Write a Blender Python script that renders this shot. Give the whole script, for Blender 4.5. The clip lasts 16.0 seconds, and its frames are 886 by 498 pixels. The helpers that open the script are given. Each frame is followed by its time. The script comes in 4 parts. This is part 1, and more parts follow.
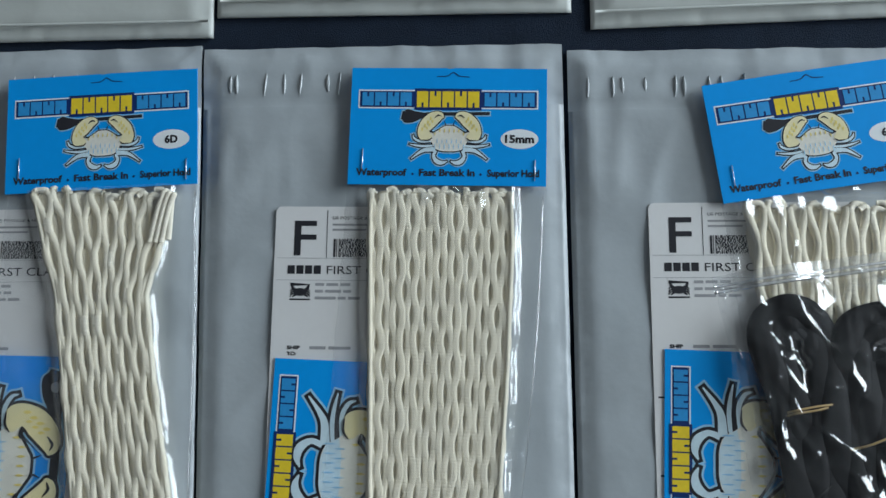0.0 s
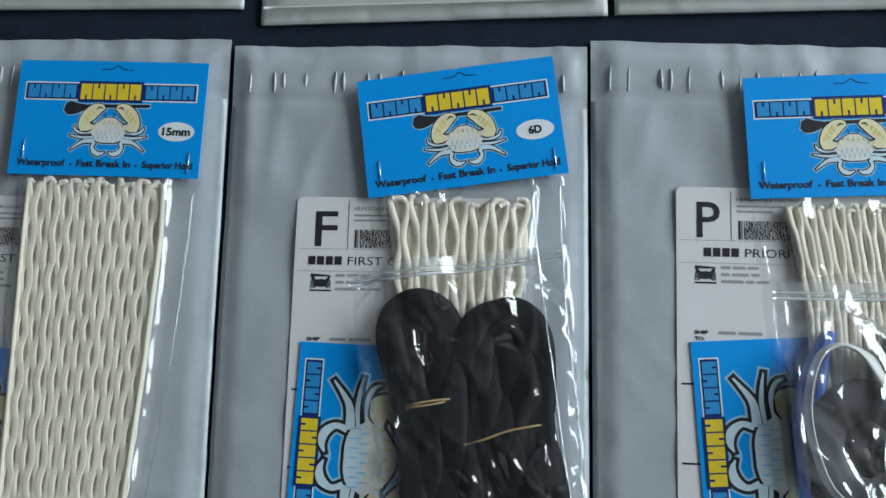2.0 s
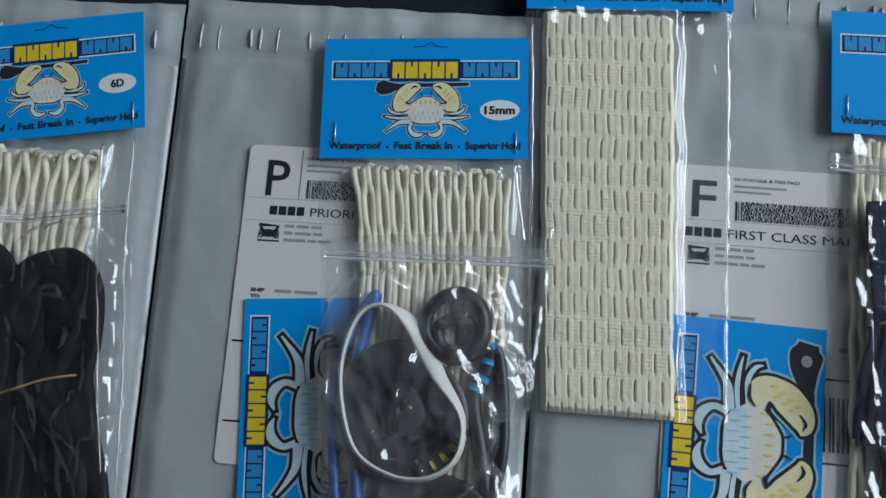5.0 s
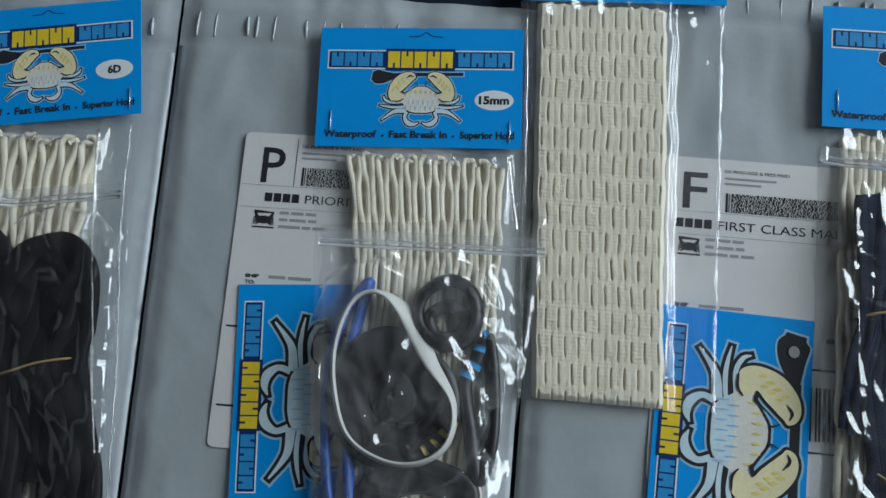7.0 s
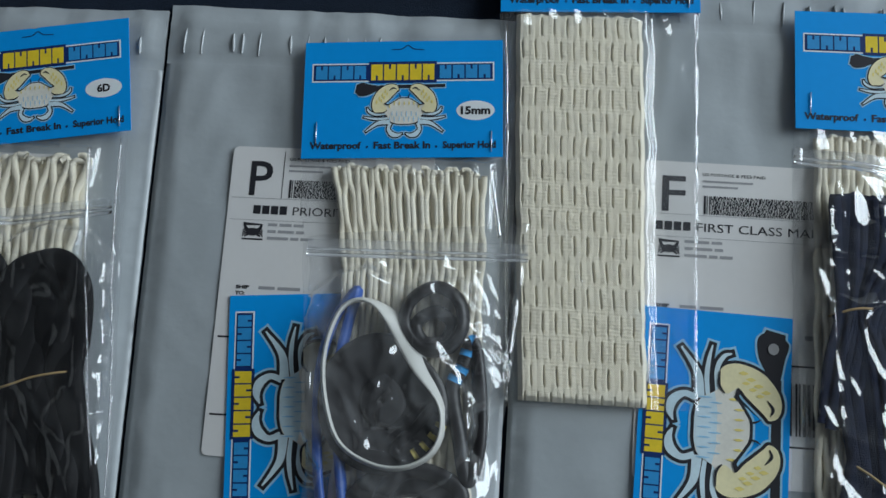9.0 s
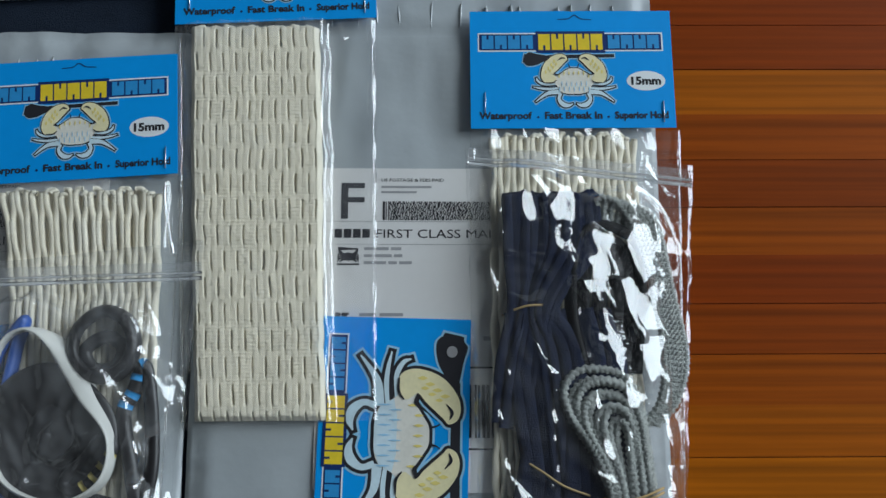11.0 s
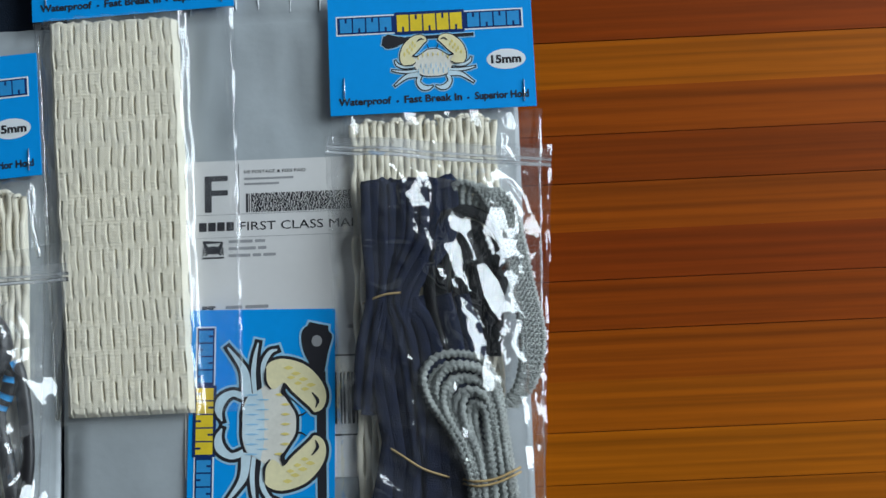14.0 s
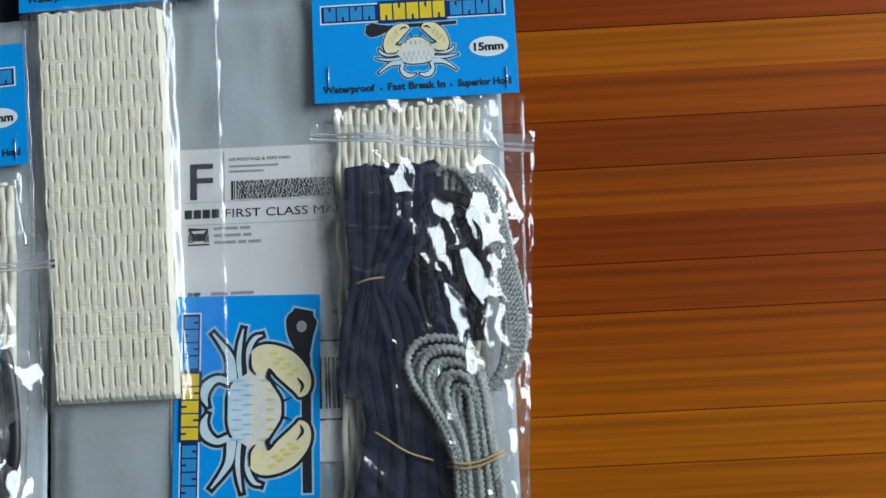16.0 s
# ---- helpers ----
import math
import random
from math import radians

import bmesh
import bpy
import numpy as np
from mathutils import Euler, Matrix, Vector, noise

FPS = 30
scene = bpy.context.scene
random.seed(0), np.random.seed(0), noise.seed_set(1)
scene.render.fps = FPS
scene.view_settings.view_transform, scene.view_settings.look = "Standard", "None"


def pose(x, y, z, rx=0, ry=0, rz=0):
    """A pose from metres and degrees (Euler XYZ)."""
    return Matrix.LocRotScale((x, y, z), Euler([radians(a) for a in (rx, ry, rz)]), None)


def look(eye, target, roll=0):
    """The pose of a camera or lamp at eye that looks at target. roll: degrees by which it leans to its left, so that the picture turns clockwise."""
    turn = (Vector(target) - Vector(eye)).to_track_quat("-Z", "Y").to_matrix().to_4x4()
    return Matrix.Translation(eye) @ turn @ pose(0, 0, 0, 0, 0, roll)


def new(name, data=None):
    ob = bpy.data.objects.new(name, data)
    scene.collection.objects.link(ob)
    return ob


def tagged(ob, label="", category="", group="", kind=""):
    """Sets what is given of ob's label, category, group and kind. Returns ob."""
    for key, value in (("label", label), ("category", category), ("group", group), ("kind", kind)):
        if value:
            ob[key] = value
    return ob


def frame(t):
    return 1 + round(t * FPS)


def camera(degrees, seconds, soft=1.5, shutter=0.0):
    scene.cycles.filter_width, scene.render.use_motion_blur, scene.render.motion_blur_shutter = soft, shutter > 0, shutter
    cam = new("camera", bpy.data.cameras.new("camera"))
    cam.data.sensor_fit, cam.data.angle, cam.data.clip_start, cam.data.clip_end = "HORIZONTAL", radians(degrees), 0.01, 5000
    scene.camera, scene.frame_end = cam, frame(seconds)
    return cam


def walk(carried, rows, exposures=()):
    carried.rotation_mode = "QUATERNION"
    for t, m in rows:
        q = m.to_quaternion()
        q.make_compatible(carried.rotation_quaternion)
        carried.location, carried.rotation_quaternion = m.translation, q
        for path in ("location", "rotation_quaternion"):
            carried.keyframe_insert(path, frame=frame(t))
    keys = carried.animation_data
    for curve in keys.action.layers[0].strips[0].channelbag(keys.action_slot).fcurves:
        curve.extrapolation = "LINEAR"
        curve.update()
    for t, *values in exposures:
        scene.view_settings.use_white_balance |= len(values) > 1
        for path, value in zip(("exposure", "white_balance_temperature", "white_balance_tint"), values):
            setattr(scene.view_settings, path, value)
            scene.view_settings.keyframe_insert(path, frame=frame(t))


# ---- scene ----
cam = camera(49.5, 16.0, soft=1.5)
# seconds, eye in metres, turns in degrees
PATH = [
    (0.0, 0.0699, -0.1063, 0.4613, 9.57, 2.70, 1.35),
    (0.5, 0.1023, -0.1210, 0.4597, 9.95, 5.39, 4.66),
    (1.0, 0.1106, -0.1232, 0.4676, 11.77, 5.06, 3.23),
    (1.5, 0.1398, -0.1167, 0.4638, 10.04, -1.15, -0.48),
    (2.0, 0.2478, -0.1123, 0.4530, 10.66, 3.70, 2.60),
    (2.5, 0.2620, -0.1182, 0.4443, 11.46, 2.66, 5.40),
    (3.0, 0.2689, -0.1288, 0.4408, 10.87, 2.97, 7.02),
    (3.5, 0.2490, -0.1259, 0.4454, 10.56, -1.67, 2.18),
    (4.0, 0.3355, -0.1054, 0.4542, 8.95, -0.78, -2.24),
    (4.5, 0.4205, -0.1146, 0.4383, 10.38, 2.19, 2.23),
    (5.0, 0.4501, -0.1277, 0.4313, 11.98, 3.49, 4.59),
    (7.5, 0.4512, -0.1340, 0.4350, 11.69, 2.93, 5.13),
    (8.0, 0.4523, -0.1407, 0.4350, 12.30, 3.17, 4.30),
    (8.2, 0.4529, -0.1398, 0.4365, 11.96, 3.21, 4.16),
    (10.3, 0.4620, -0.1230, 0.4478, 12.60, 1.15, -0.49),
    (10.5, 0.4563, -0.1219, 0.4474, 11.81, -2.83, -2.57),
    (11.0, 0.5679, -0.1270, 0.4344, 12.55, -0.62, -0.55),
    (11.5, 0.5926, -0.0806, 0.4483, 8.45, -0.13, 0.01),
    (12.0, 0.5897, -0.0833, 0.4463, 9.18, 0.63, 0.78),
    (12.5, 0.6185, -0.0946, 0.4450, 10.06, 1.98, -1.05),
    (13.0, 0.6229, -0.0858, 0.4488, 8.01, 0.46, -2.04),
    (13.5, 0.6334, -0.0920, 0.4472, 7.99, 0.82, -2.31),
    (14.0, 0.6404, -0.0983, 0.4441, 7.58, 0.96, -2.73),
    (14.5, 0.6538, -0.1049, 0.4425, 8.08, 2.13, -3.01),
    (15.0, 0.6450, -0.0989, 0.4430, 7.07, 0.80, -3.32),
    (15.5, 0.6486, -0.1011, 0.4434, 7.20, 1.23, -3.16),
    (16.0, 0.6472, -0.1103, 0.4453, 8.19, 1.00, -3.05),
]
walk(cam, [(t, pose(x, y, z, rx, ry, rz)) for t, x, y, z, rx, ry, rz in PATH], [(0.0, 0.24), (3.0, 0.20), (4.5, -0.08), (5.0, -0.27), (8.2, -0.32), (11.0, -0.28), (12.5, -0.2), (14.0, -0.04), (16.0, 0.06)])

# ---- daylight from a wide window in the wall to the right of the table ----
world = bpy.data.worlds.new("sky")
scene.world = world
world.use_nodes = True
sky = world.node_tree.nodes.new("ShaderNodeTexSky")
sky.sky_type = "NISHITA"
sky.sun_disc = False
sky.sun_elevation, sky.sun_rotation = radians(38), radians(250)
world.node_tree.links.new(sky.outputs[0], world.node_tree.nodes["Background"].inputs[0])
world.node_tree.nodes["Background"].inputs[1].default_value = 0.12
lamp_data = bpy.data.lights.new("window_light", "AREA")
lamp_data.shape, lamp_data.size, lamp_data.size_y = "RECTANGLE", 2.1, 1.45
lamp_data.energy, lamp_data.color = 88.0, (0.81, 0.925, 1.0)
lamp = new("window_light", lamp_data)
lamp.matrix_world = look((2.62, 0.80, 1.12), (0.40, 0.0, 0.0))

# ---- materials ----


def material(name, colour, rough=0.5, metal=0.0, vary=0.12, scale=60.0, bump=0.0, bump_scale=None, spec=0.5, coat=0.0, object_random=0.0, stretch=(1, 1, 1)):
    m = bpy.data.materials.new(name)
    m.use_nodes = True
    nt = m.node_tree
    b = nt.nodes["Principled BSDF"]
    b.inputs["Roughness"].default_value, b.inputs["Metallic"].default_value = rough, metal
    b.inputs["Specular IOR Level"].default_value, b.inputs["Coat Weight"].default_value = spec, coat
    co = nt.nodes.new("ShaderNodeTexCoord")
    mp = nt.nodes.new("ShaderNodeMapping")
    mp.inputs["Scale"].default_value = stretch
    nt.links.new(co.outputs["Object"], mp.inputs[0])
    big, fine = nt.nodes.new("ShaderNodeTexNoise"), nt.nodes.new("ShaderNodeTexNoise")
    big.inputs["Scale"].default_value, fine.inputs["Scale"].default_value = scale, scale * 9
    big.inputs["Detail"].default_value = 5
    for n in (big, fine):
        nt.links.new(mp.outputs[0], n.inputs["Vector"])
    add = nt.nodes.new("ShaderNodeMath")
    add.operation = "MULTIPLY_ADD"
    nt.links.new(fine.outputs[0], add.inputs[0])
    add.inputs[1].default_value = 0.4
    nt.links.new(big.outputs[0], add.inputs[2])
    ramp = nt.nodes.new("ShaderNodeMapRange")
    ramp.inputs[1].default_value, ramp.inputs[2].default_value = 0.4, 1.0
    ramp.inputs[3].default_value, ramp.inputs[4].default_value = 1 - vary, 1 + vary
    nt.links.new(add.outputs[0], ramp.inputs[0])
    scale_node = nt.nodes.new("ShaderNodeVectorMath")
    scale_node.operation = "SCALE"
    scale_node.inputs[0].default_value = colour
    nt.links.new(ramp.outputs[0], scale_node.inputs["Scale"])
    nt.links.new(scale_node.outputs[0], b.inputs["Base Color"])
    if object_random:
        info, rr, mul = nt.nodes.new("ShaderNodeObjectInfo"), nt.nodes.new("ShaderNodeMapRange"), nt.nodes.new("ShaderNodeMath")
        rr.inputs[3].default_value, rr.inputs[4].default_value = 1 - object_random, 1 + object_random
        nt.links.new(info.outputs["Random"], rr.inputs[0])
        mul.operation = "MULTIPLY"
        nt.links.new(rr.outputs[0], mul.inputs[0])
        nt.links.new(ramp.outputs[0], mul.inputs[1])
        nt.links.new(mul.outputs[0], scale_node.inputs["Scale"])
    if bump:
        bn, tex = nt.nodes.new("ShaderNodeBump"), nt.nodes.new("ShaderNodeTexNoise")
        tex.inputs["Scale"].default_value = bump_scale or scale * 6
        tex.inputs["Detail"].default_value = 4
        nt.links.new(mp.outputs[0], tex.inputs["Vector"])
        nt.links.new(tex.outputs[0], bn.inputs["Height"])
        bn.inputs["Strength"].default_value, bn.inputs["Distance"].default_value = bump, 0.001
        nt.links.new(bn.outputs[0], b.inputs["Normal"])
    return m


def film_material(name, haze, rough, gloss):
    """Thin clear plastic: light goes straight through, with a little milkiness and a mirror-like gloss."""
    m = bpy.data.materials.new(name)
    m.use_nodes = True
    nt = m.node_tree
    out = nt.nodes["Material Output"]
    nt.nodes.remove(nt.nodes["Principled BSDF"])
    clear, milk, shine = nt.nodes.new("ShaderNodeBsdfTransparent"), nt.nodes.new("ShaderNodeBsdfDiffuse"), nt.nodes.new("ShaderNodeBsdfGlossy")
    clear.inputs[0].default_value = (0.97, 0.975, 0.98, 1)
    milk.inputs[0].default_value = (0.8, 0.82, 0.84, 1)
    shine.inputs["Roughness"].default_value = rough
    tex, rng = nt.nodes.new("ShaderNodeTexNoise"), nt.nodes.new("ShaderNodeMapRange")
    tex.inputs["Scale"].default_value, tex.inputs["Detail"].default_value = 45, 4
    co = nt.nodes.new("ShaderNodeTexCoord")
    nt.links.new(co.outputs["Object"], tex.inputs["Vector"])
    rng.inputs[1].default_value, rng.inputs[2].default_value = 0.35, 0.7
    rng.inputs[3].default_value, rng.inputs[4].default_value = haze * 0.4, haze * 1.6
    nt.links.new(tex.outputs[0], rng.inputs[0])
    mix = nt.nodes.new("ShaderNodeMixShader")
    nt.links.new(rng.outputs[0], mix.inputs[0])
    nt.links.new(clear.outputs[0], mix.inputs[1])
    nt.links.new(milk.outputs[0], mix.inputs[2])
    fres, mul, mix2 = nt.nodes.new("ShaderNodeFresnel"), nt.nodes.new("ShaderNodeMath"), nt.nodes.new("ShaderNodeMixShader")
    fres.inputs["IOR"].default_value = 1.5
    mul.operation, mul.inputs[1].default_value, mul.use_clamp = "MULTIPLY", gloss, True
    bn, fine = nt.nodes.new("ShaderNodeBump"), nt.nodes.new("ShaderNodeTexNoise")
    fine.inputs["Scale"].default_value, fine.inputs["Detail"].default_value, fine.inputs["Distortion"].default_value = 90, 2, 1.5
    nt.links.new(co.outputs["Object"], fine.inputs["Vector"])
    nt.links.new(fine.outputs[0], bn.inputs["Height"])
    bn.inputs["Strength"].default_value, bn.inputs["Distance"].default_value = 0.25, 0.001
    nt.links.new(bn.outputs[0], shine.inputs["Normal"])
    nt.links.new(fres.outputs[0], mul.inputs[0])
    nt.links.new(mul.outputs[0], mix2.inputs[0])
    nt.links.new(mix.outputs[0], mix2.inputs[1])
    nt.links.new(shine.outputs[0], mix2.inputs[2])
    nt.links.new(mix2.outputs[0], out.inputs["Surface"])
    return m


def wood_material():
    m = material("varnished_wood", (0.312, 0.0645, 0.0011), rough=0.55, vary=0.26, scale=7, bump=0.05, bump_scale=40, object_random=0.30, stretch=(0.35, 6, 6), coat=0.0, spec=0.08)
    nt = m.node_tree
    b = nt.nodes["Principled BSDF"]
    info, hue = nt.nodes.new("ShaderNodeObjectInfo"), nt.nodes.new("ShaderNodeHueSaturation")
    rng = nt.nodes.new("ShaderNodeMapRange")
    rng.inputs[3].default_value, rng.inputs[4].default_value = 0.491, 0.509
    nt.links.new(info.outputs["Random"], rng.inputs[0])
    nt.links.new(rng.outputs[0], hue.inputs["Hue"])
    src = b.inputs["Base Color"].links[0].from_socket
    nt.links.new(src, hue.inputs["Color"])
    # thin darker grain lines along the plank
    wave, co, mp, mr, mul = (nt.nodes.new(n) for n in ("ShaderNodeTexNoise", "ShaderNodeTexCoord", "ShaderNodeMapping", "ShaderNodeMapRange", "ShaderNodeMixRGB"))
    mp.inputs["Scale"].default_value = (1.2, 130, 1)
    nt.links.new(co.outputs["Object"], mp.inputs[0])
    shift = nt.nodes.new("ShaderNodeVectorMath")
    nt.links.new(mp.outputs[0], shift.inputs[0])
    comb = nt.nodes.new("ShaderNodeVectorMath")
    comb.operation = "SCALE"
    comb.inputs[0].default_value = (37, 91, 13)
    nt.links.new(info.outputs["Random"], comb.inputs["Scale"])
    nt.links.new(comb.outputs[0], shift.inputs[1])
    wave.inputs["Scale"].default_value, wave.inputs["Detail"].default_value = 2.2, 6
    nt.links.new(shift.outputs[0], wave.inputs["Vector"])
    mr.inputs[1].default_value, mr.inputs[2].default_value, mr.inputs[3].default_value, mr.inputs[4].default_value = 0.33, 0.62, 0.70, 1.07
    nt.links.new(wave.outputs[0], mr.inputs[0])
    mul.blend_type, mul.inputs[0].default_value = "MULTIPLY", 1
    nt.links.new(hue.outputs[0], mul.inputs[1])
    nt.links.new(mr.outputs[0], mul.inputs[2])
    nt.links.new(mul.outputs[0], b.inputs["Base Color"])
    return m


WOOD = wood_material()
JOINT = material("dark_joint", (0.03, 0.012, 0.004), 0.8)
POLY = material("grey_poly", (0.41, 0.445, 0.465), 0.36, vary=0.06, scale=22, bump=0.12, bump_scale=220, spec=0.45)
# paler copy of grey_poly: the crimps' bright highlight is put into the colour
CRIMP_LIT = material("crimped_poly_lit", (0.50, 0.53, 0.545), 0.20, vary=0.06, scale=22, spec=0.6)
POLY_PALE = material("pale_poly", (0.53, 0.55, 0.52), 0.42, vary=0.05, scale=20, bump=0.1, bump_scale=200)
NAVY_CLOTH = material("navy_cloth", (0.012, 0.02, 0.036), 0.9, vary=0.25, scale=60, bump=0.5, bump_scale=1500, spec=0.2)
PAPER = material("label_paper", (0.74, 0.73, 0.72), 0.6, vary=0.03, scale=30, spec=0.3)
CARD = material("blue_card", (0.0, 0.325, 0.84), 0.5, vary=0.05, scale=30, spec=0.2)
CARD_BACK = material("card_edge", (0.55, 0.62, 0.66), 0.6)
INK = material("black_ink", (0.022, 0.022, 0.028), 0.6, spec=0.3)
INK_GREY = material("grey_ink", (0.33, 0.33, 0.34), 0.6, spec=0.3)
INK_NAVY = material("navy_ink", (0.006, 0.03, 0.14), 0.5, spec=0.3)
INK_WHITE = material("white_ink", (0.82, 0.86, 0.88), 0.5, vary=0.03, spec=0.3)
INK_GLOW = material("pale_blue_ink", (0.32, 0.60, 0.82), 0.5, spec=0.3)
INK_BLUE = material("bright_blue_ink", (0.03, 0.30, 0.66), 0.5, spec=0.3)
INK_YELLOW = material("yellow_ink", (0.85, 0.62, 0.035), 0.5, spec=0.3)
INK_GOLD = material("gold_ink", (0.84, 0.70, 0.22), 0.5, spec=0.3)
INK_CREAM = material("cream_ink", (0.86, 0.78, 0.48), 0.5, spec=0.3)
INK_SHELL = material("shell_ink", (0.80, 0.78, 0.70), 0.5, spec=0.3)
INK_ICE = material("ice_ink", (0.62, 0.77, 0.84), 0.5, spec=0.3)
COTTON = material("cream_cord", (0.84, 0.785, 0.655), 0.95, vary=0.08, scale=120, bump=0.45, bump_scale=1600, spec=0.1)


def knit(m):
    """Fine cross ribs of a knitted band over a material's own relief."""
    nt = m.node_tree
    b = nt.nodes["Principled BSDF"]
    wave, co, bn = nt.nodes.new("ShaderNodeTexWave"), nt.nodes.new("ShaderNodeTexCoord"), nt.nodes.new("ShaderNodeBump")
    wave.bands_direction = "Y"
    wave.inputs["Scale"].default_value, wave.inputs["Distortion"].default_value, wave.inputs["Detail"].default_value = 190, 2.5, 2
    nt.links.new(co.outputs["Object"], wave.inputs["Vector"])
    nt.links.new(wave.outputs[1], bn.inputs["Height"])
    bn.inputs["Strength"].default_value, bn.inputs["Distance"].default_value = 0.10, 0.0006
    nt.links.new(b.inputs["Normal"].links[0].from_socket, bn.inputs["Normal"])
    nt.links.new(bn.outputs[0], b.inputs["Normal"])


knit(COTTON)
BLACK_STRAP = material("black_strap", (0.0045, 0.0045, 0.006), 0.62, vary=0.3, scale=90, bump=0.15, bump_scale=900, spec=0.16)
NAVY_LACE = material("navy_lace", (0.013, 0.019, 0.046), 0.85, vary=0.3, scale=160, bump=0.9, bump_scale=1500, spec=0.2)
GREY_CORD = material("grey_cord", (0.40, 0.42, 0.40), 0.75, vary=0.35, scale=260, bump=0.9, bump_scale=1400, spec=0.25)
RUBBER = material("tan_rubber", (0.55, 0.38, 0.17), 0.6)
SILICONE = material("white_silicone", (0.74, 0.74, 0.70), 0.45, vary=0.06, scale=40)
SILICONE_BLUE = material("blue_silicone", (0.02, 0.10, 0.42), 0.4)
SILICONE_BLACK = material("black_silicone", (0.018, 0.017, 0.019), 0.4)
STEEL = material("steel_wire", (0.75, 0.75, 0.75), 0.25, metal=1.0)
FILM = film_material("clear_film", 0.055, 0.07, 2.3)
FILM_HAZY = film_material("hazy_film", 0.075, 0.075, 3.0)
FILM_ZIP = film_material("zip_film", 0.016, 0.075, 3.0)
ZIP = film_material("zip_strip", 0.30, 0.15, 2.0)
ZIP_BAND = film_material("zip_band", 0.20, 0.12, 2.0)
PLASTER = material("plaster", (0.58, 0.59, 0.60), 0.9, vary=0.05, scale=3)
# the ceiling is out of view, darkened so the clear film mirrors less
CEILING = material("grey_ceiling", (0.11, 0.115, 0.12), 0.9, vary=0.05, scale=3)
FLOOR = material("floor_boards", (0.20, 0.13, 0.08), 0.6, scale=4)

# ---- helpers for meshes ----


def mesh_from(name, bm, mat, smooth=True):
    me = bpy.data.meshes.new(name)
    bm.to_mesh(me)
    bm.free()
    me.materials.append(mat)
    if smooth:
        me.polygons.foreach_set("use_smooth", [True] * len(me.polygons))
    return me


def part(name, bm, mat, parent, label="", smooth=False, at=None):
    me = bm if isinstance(bm, bpy.types.Mesh) else mesh_from(name, bm, mat, smooth)
    ob = new(name, me)
    ob.parent = parent
    if at is not None:
        ob.matrix_basis = at
    if label:
        ob["label"] = label
    return ob


def thing(name, m, label, category, group="", kind=""):
    ob = new(name)
    ob.empty_display_size = 0.01
    ob.matrix_basis = m
    return tagged(ob, label, category, group, kind)


def slab(x0, y0, x1, y1, z0, z1, bevel=0.0):
    bm = bmesh.new()
    bmesh.ops.create_cube(bm, size=1)
    for v in bm.verts:
        v.co = ((x0 + x1) / 2 + v.co.x * (x1 - x0), (y0 + y1) / 2 + v.co.y * (y1 - y0), (z0 + z1) / 2 + v.co.z * (z1 - z0))
    if bevel:
        bmesh.ops.bevel(bm, geom=bm.edges[:], offset=bevel, segments=2, affect="EDGES")
    return bm


def plate(outline, z0, z1):
    """A flat plate with the given outline (counter-clockwise)."""
    bm = bmesh.new()
    top = [bm.verts.new((x, y, z1)) for x, y in outline]
    bm.faces.new(top)
    if z1 > z0:
        low = [bm.verts.new((x, y, z0)) for x, y in outline]
        n = len(top)
        for i in range(n):
            bm.faces.new((top[i], low[i], low[(i + 1) % n], top[(i + 1) % n]))
    return bm


def rounded(x0, y0, x1, y1, r, n=5):
    pts = []
    for cx, cy, a in ((x1 - r, y1 - r, 0), (x0 + r, y1 - r, 90), (x0 + r, y0 + r, 180), (x1 - r, y0 + r, 270)):
        for i in range(n + 1):
            t = radians(a + 90 * i / n)
            pts.append((cx + r * math.cos(t), cy + r * math.sin(t)))
    return pts


def spline(points, steps=8, closed=False):
    """A smooth line through the points (tuples of any length)."""
    pts = [np.array(p, float) for p in points]
    n = len(pts)
    out = []
    for i in range(n if closed else n - 1):
        p1, p2 = pts[i], pts[(i + 1) % n]
        p0 = pts[i - 1] if (closed or i) else 2 * p1 - p2
        p3 = pts[(i + 2) % n] if (closed or i + 2 < n) else 2 * p2 - p1
        for k in range(steps):
            t = k / steps
            out.append(0.5 * (2 * p1 + (p2 - p0) * t + (2 * p0 - 5 * p1 + 4 * p2 - p3) * t * t + (3 * p1 - p0 - 3 * p2 + p3) * t ** 3))
    if not closed:
        out.append(pts[-1])
    return out


